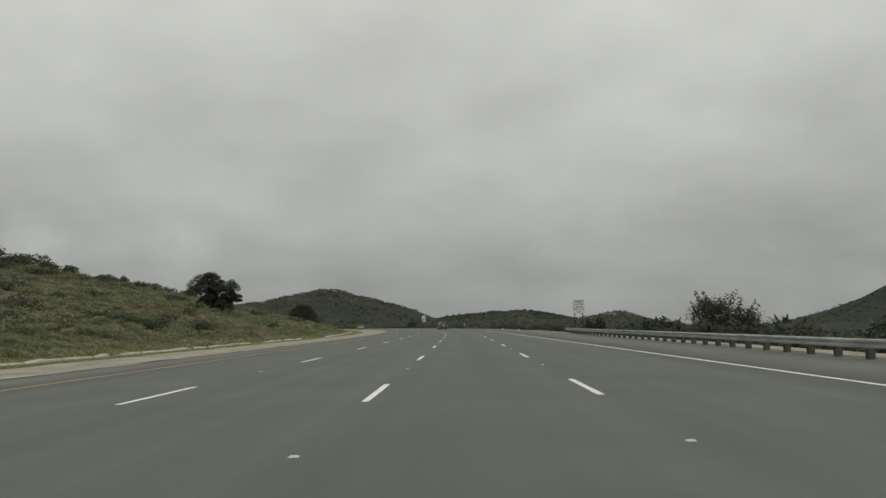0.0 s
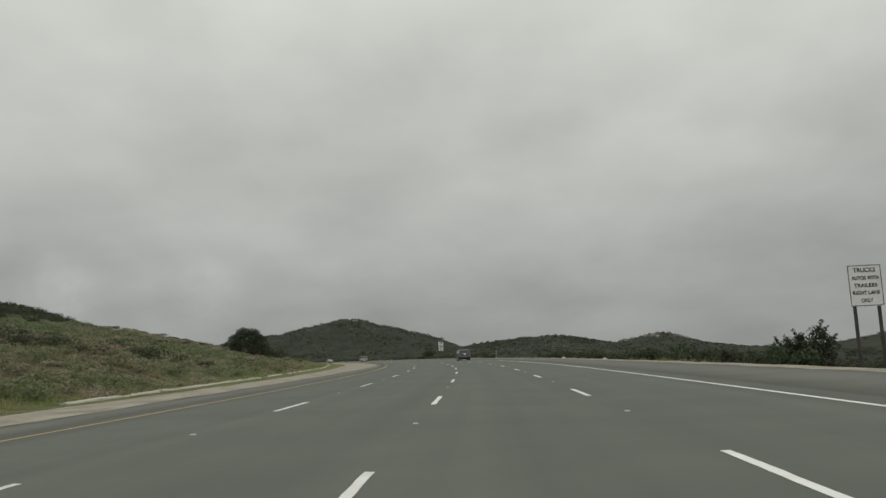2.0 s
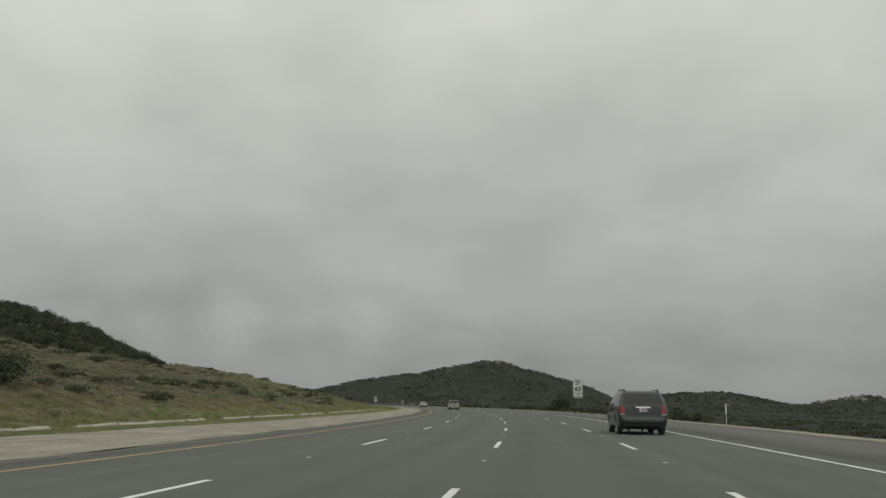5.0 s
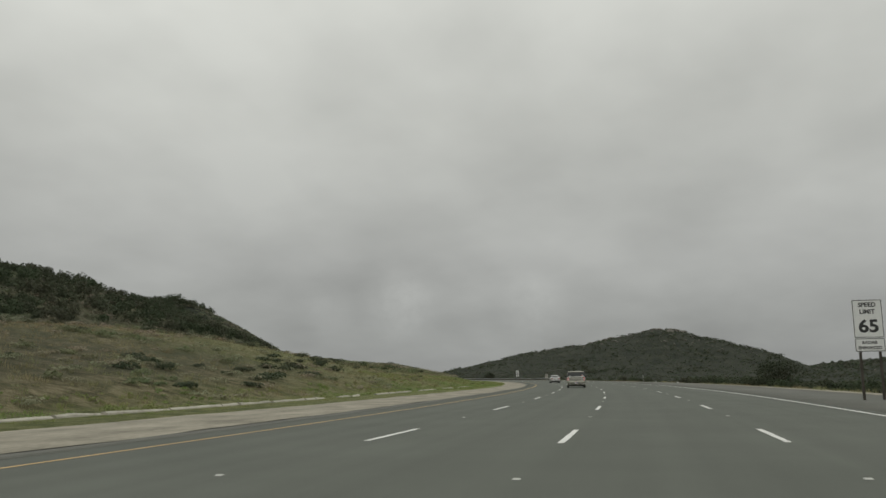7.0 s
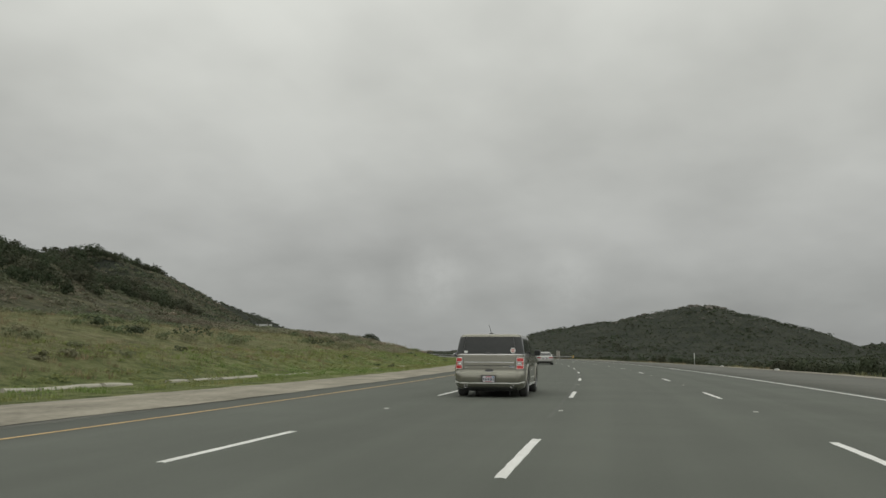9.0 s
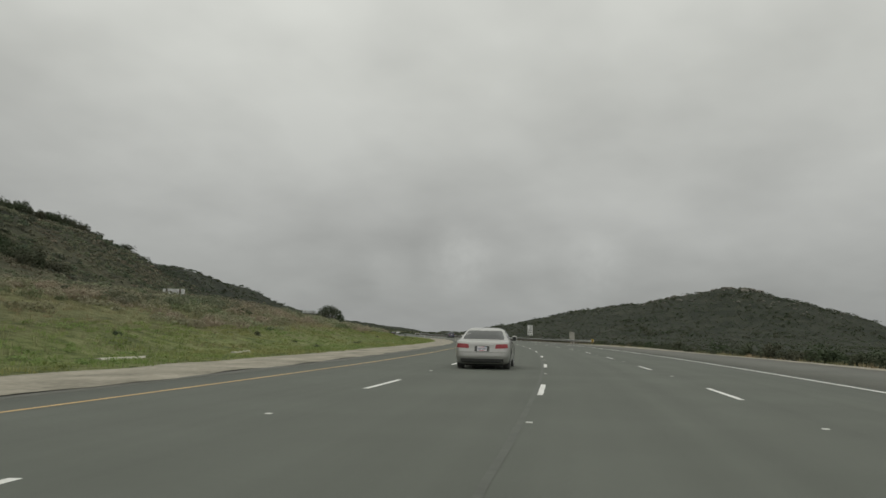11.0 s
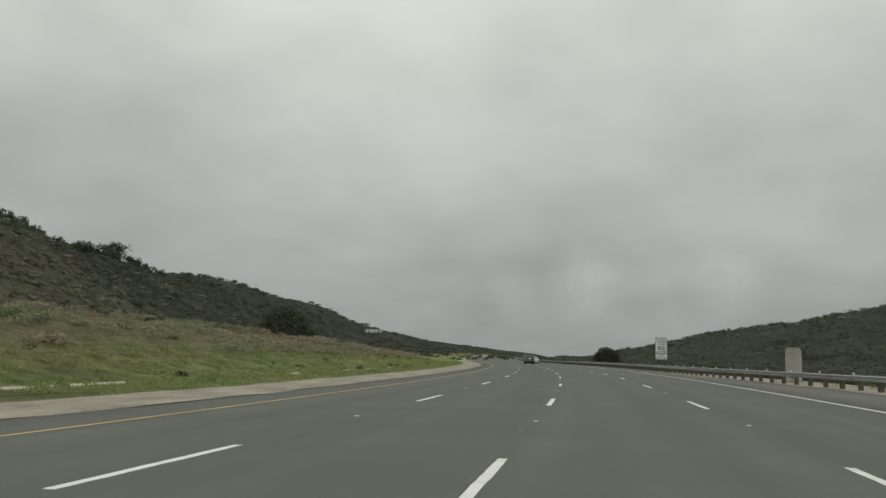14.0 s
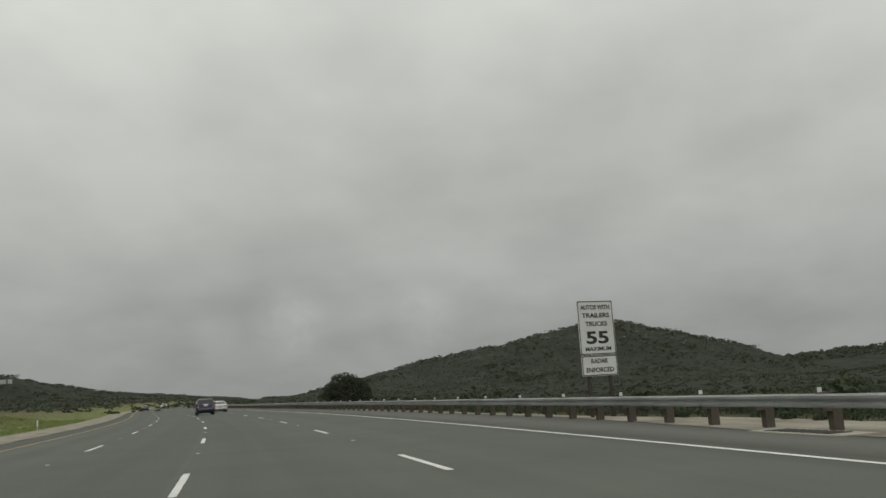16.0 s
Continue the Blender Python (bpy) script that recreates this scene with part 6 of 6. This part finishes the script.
STRAW = leaves("dry_grass", [(0.184, 0.172, 0.101), (0.265, 0.239, 0.147), (0.368, 0.322, 0.207)])
grass(51, 6500, slope_spot(300, 640, -3.4, 8, -0.35, 0.12), 0.17, "green spring grass along the foot of the slope")
grass(52, 2300, slope_spot(-20, 300, 0.2, 4.0, -0.3, 0.12), 0.17, "green and straw grass tufts behind the broken dike")
grass(58, 1300, slope_spot(-20, 300, -1.8, 0.1, -0.1, 0.12), 0.09, "short green and straw grass along the broken dike")
grass(53, 7000, slope_spot(90, 400, 2, 34, -0.5, 0.08), 0.24, "dry straw-coloured grass on the slope", STRAW)
grass(57, 3600, slope_spot(-25, 120, 0.5, 32, -0.5, 0.08), 0.36, "tall dry grass between the shrubs of the slope", STRAW)
grass(54, 3600, slope_spot(400, 620, 7, 36, -0.4, 0.08), 0.28, "dry straw-coloured grass among the brush", STRAW)
grass(56, 90, slope_spot(408, 450, 7, 17), 1.5, "tall pale dry stalks standing in the brush", STRAW, 4, 0.012)
grass(58, 70, slope_spot(70, 165, 24, 33), 1.2, "dry flower stalks standing along the crest of the slope", BRUSH, 2, 0.02)
grass(55, 900, bank_spot(84, 500, 1.2, 4.0, -0.1), 0.28, "dry grass tufts beside the outer verge", STRAW)


def tree(name, s, e, height, width, label, seed, trunk=0.22, leaf=0.20, crown_low=0.25, lobes_n=16, leaves_n=130, mat=DARK_LEAF, spiky=0.0, dense=False, sink=0.15, crown=(), dome=False):
    """A tapered trunk with limbs and a crown of many small leaves in uneven lobes."""
    rand, lv = random.Random(seed), Leaves(seed)
    x, y, z = spot(s, e, sink)
    base = thing(name, Matrix.Translation((x, y, z)), label, "tree" if height > 2.6 else "bush")
    bm = bmesh.new()
    prev, r = Vector((0, 0, -0.3)), trunk
    fork = height * (crown_low + 0.15)
    for k in range(3):
        nxt = Vector((rand.uniform(-0.12, 0.12) * height * 0.3, rand.uniform(-0.12, 0.12) * height * 0.3, fork * (k + 1) / 3))
        tube(bm, prev, nxt, r, r * 0.82, 9)
        prev, r = nxt, r * 0.82
    cs, rs, shoots = [], [], []
    for k in range(lobes_n):
        a = 6.283 * (k / lobes_n) + rand.uniform(-0.4, 0.4)
        q = math.sqrt(rand.random())
        zz = height * (crown_low + (1 - crown_low) * rand.uniform(0.06, 0.86) * (1 - 0.35 * q * q))
        tip = Vector((math.cos(a) * width * 0.38 * q, math.sin(a) * width * 0.38 * q, zz))
        w = width * rand.uniform(0.15, 0.26)
        if dome:
            up = math.asin(min(0.98, (k + 0.5) / lobes_n))
            a = k * 2.39996
            tip = Vector((math.cos(a) * math.cos(up) * width * 0.40, math.sin(a) * math.cos(up) * width * 0.40, height * (0.08 + 0.78 * math.sin(up)) * rand.uniform(0.93, 1.05)))
            w = width * rand.uniform(0.13, 0.19)
        elif crown:
            bx, bz, br = crown[k % len(crown)]
            b, c = rand.uniform(0, 6.283), rand.uniform(-0.5, 1)
            tip = Vector((bx + math.cos(b) * br * 0.62 * math.sqrt(1 - c * c), math.sin(b) * br * 0.62 * math.sqrt(1 - c * c), bz + br * 0.55 * c))
            w = br * rand.uniform(0.55, 0.75)
        mid = prev.lerp(tip, 0.5) + Vector((0, 0, -0.06 * height))
        tube(bm, prev, mid, r * 0.5, r * 0.34, 7)
        tube(bm, mid, tip, r * 0.34, r * 0.12, 6)
        cs.append(tip)
        rs.append((w, w, w * rand.uniform(0.65, 0.95)))
        if spiky:
            for _ in range(3):
                b = a + rand.uniform(-0.9, 0.9)
                out = tip + Vector((math.cos(b) * 0.55, math.sin(b) * 0.55, 1.0)).normalized() * spiky * rand.uniform(0.6, 1.15)
                tube(bm, tip, out, r * 0.12, r * 0.04, 5)
                shoots += [tuple(tip.lerp(out, 0.25 + 0.25 * j)) for j in range(4)]
    part("trunk", bm, BARK, base, "branching trunk")
    lv.cluster([tuple(c) for c in cs], rs, leaves_n, leaf, 0.7 if dense else 0.35)
    if shoots:
        lv.cluster(shoots, [(0.13, 0.13, 0.2)] * len(shoots), 9, leaf * 0.8, 0.2)
    o = new("crown", lv.mesh("crown", mat))
    o.parent = base
    return base


tree("oak_tree", 81, -28.4, 5.2, 6.0, "dark spreading oak tree above the scrub on the slope", 61, sink=0.5, lobes_n=66, leaves_n=280, leaf=0.13, dense=True,
     crown=((-1.0, 3.4, 1.75), (-1.6, 2.9, 1.4), (-0.3, 3.9, 1.2), (1.7, 3.1, 1.15), (0.9, 1.2, 1.3), (2.8, 1.9, 0.75), (-0.4, 1.6, 1.3), (0.5, 2.6, 1.2), (-0.7, 2.3, 1.3), (1.9, 1.9, 1.0), (0.6, 3.5, 0.9), (1.3, 0.7, 1.3)))
tree("oak_tree", 179.0, -29.7, 6.4, 7.4, "dark rounded oak tree on the grassy slope", 62, sink=2.4, crown_low=0.0, lobes_n=60, leaves_n=300, leaf=0.14, dense=True, dome=True)
tree("bush", 191.5, -27.8, 1.8, 5.8, "low grey-green bush beside the rounded oak", 72, sink=0.35, crown_low=0.0, lobes_n=22, leaves_n=200, leaf=0.14, trunk=0.1, mat=CHAPARRAL, dense=True)
tree("bush", 50, 19.6, 4.0, 6.0, "tall dark bush with spiky upright shoots behind the guardrail", 63, crown_low=0.0, lobes_n=56, leaves_n=300, leaf=0.11, spiky=1.5, trunk=0.10)
tree("bush", 597.5, 12.7, 3.35, 5.4, "rounded dark bush behind the long guardrail", 64, crown_low=0.05, lobes_n=36, leaves_n=230, leaf=0.15, trunk=0.12, dense=True, dome=True)
tree("bush", 95, 27, 4.6, 5.0, "leafy dark bush beside the outer bank", 65, crown_low=0.1, lobes_n=18, leaves_n=140, leaf=0.14, trunk=0.1, spiky=0.9)
tree("bush", 140, 31, 5.0, 3.6, "leafy dark bush beside the outer bank", 73, crown_low=0.1, lobes_n=14, leaves_n=140, leaf=0.14, trunk=0.1, spiky=0.8)
tree("bush", 72, 33, 5.4, 5.0, "leafy dark bush beside the outer bank", 66, crown_low=0.1, lobes_n=14, leaves_n=120, leaf=0.15, trunk=0.1, spiky=0.9)
tree("bush", 104, 19.5, 3.0, 4.2, "leafy dark bush below the truck lane sign", 74, crown_low=0.02, lobes_n=26, leaves_n=150, leaf=0.12, trunk=0.1, spiky=0.8)
tree("bush", 310, 17, 3.8, 5.0, "dense dark bush below the outer shoulder", 67, crown_low=0.02, lobes_n=24, leaves_n=150, leaf=0.15, trunk=0.12, dense=True)
tree("eucalyptus", 704, -122, 8.0, 10.0, "thin open eucalyptus tree on the ridge", 68, crown_low=0.45, lobes_n=20, leaves_n=90, leaf=0.34, trunk=0.25)
tree("eucalyptus", 717, -121, 6.0, 6.0, "thin open eucalyptus tree on the ridge", 69, crown_low=0.4, lobes_n=9, leaves_n=80, leaf=0.36, trunk=0.2)
tree("oak_tree", 560, -37, 4.6, 7.6, "dark spreading oak tree in the brush of the slope", 70, sink=0.6, crown_low=0.02, lobes_n=40, leaves_n=150, leaf=0.2, dense=True, dome=True, mat=CHAPARRAL)
tree("oak_tree", 690, -55, 6.0, 8.0, "dark oak tree on the shoulder of the far hill", 71, crown_low=0.05, lobes_n=20, leaves_n=150, leaf=0.26, dense=True)

# ---------------------------------------------------------------- painted dashes and raised markers
WORN_WHITE = material("worn_marker", [(0.34, 0.34, 0.32), (0.46, 0.46, 0.43)], 0.7, scale=2.0, each=0.2)


def worn_dash(seed):
    """A painted stripe with ragged edges and chipped ends."""
    r, bm = random.Random(seed), bmesh.new()
    ys = [0.0] + [DASH * (k + r.uniform(-0.3, 0.3)) / 14 for k in range(1, 14)] + [DASH]
    rows = []
    for k, y in enumerate(ys):
        end = 0.016 if k in (0, 14) else 0.0
        row = []
        for x in (-0.06, 0.0, 0.06):
            dx = r.uniform(-0.009, 0.005) * (1 if x > 0 else -1) if x else r.uniform(-0.01, 0.01)
            row.append(bm.verts.new((x + dx, y + r.uniform(-0.03, 0.03) * (end > 0), 0.005)))
        rows.append(row)
    for a, b in zip(rows, rows[1:]):
        for j in range(2):
            bm.faces.new((a[j], a[j + 1], b[j + 1], b[j]))
    edge = bmesh.ops.extrude_edge_only(bm, edges=[e for e in bm.edges if e.is_boundary])
    for v in [g for g in edge["geom"] if isinstance(g, bmesh.types.BMVert)]:
        v.co.z = 0.0
    bmesh.ops.recalc_face_normals(bm, faces=bm.faces)
    return mesh_of("dash", bm, WHITE_PAINT)


dash_meshes = [worn_dash(80 + k) for k in range(6)]
dash_bm = boxed((-0.05, -0.05, 0.0), (0.05, 0.05, 0.012), 0.0)
for v in dash_bm.verts:
    if v.co.z > 0.006:
        v.co.x *= 0.7
        v.co.y *= 0.6
button_mesh = mesh_of("lane_button", dash_bm, WORN_WHITE)
for where, shift, count, button in ((line_a, 0.30, 52, 9.0), (lambda s: -0.5 * LANE, 0.0, 52, 9.4), (line_c, 0.45, 52, 9.5)):
    for k in range(-4, count):
        s = k * PERIOD + shift
        o = new("dash", dash_meshes[(k * 5 + int(shift * 20)) % 6])
        o.parent = road
        e = where(s)
        o.matrix_basis = at_road(s, e, 0.002) @ Matrix.Rotation(-math.atan2(where(s + DASH) - e, DASH) + (heading(s + DASH / 2) - heading(s)), 4, "Z")
        o = new("lane_button", button_mesh)
        o.parent = road
        o.matrix_basis = at_road(s + button, where(s + button), 0.002)
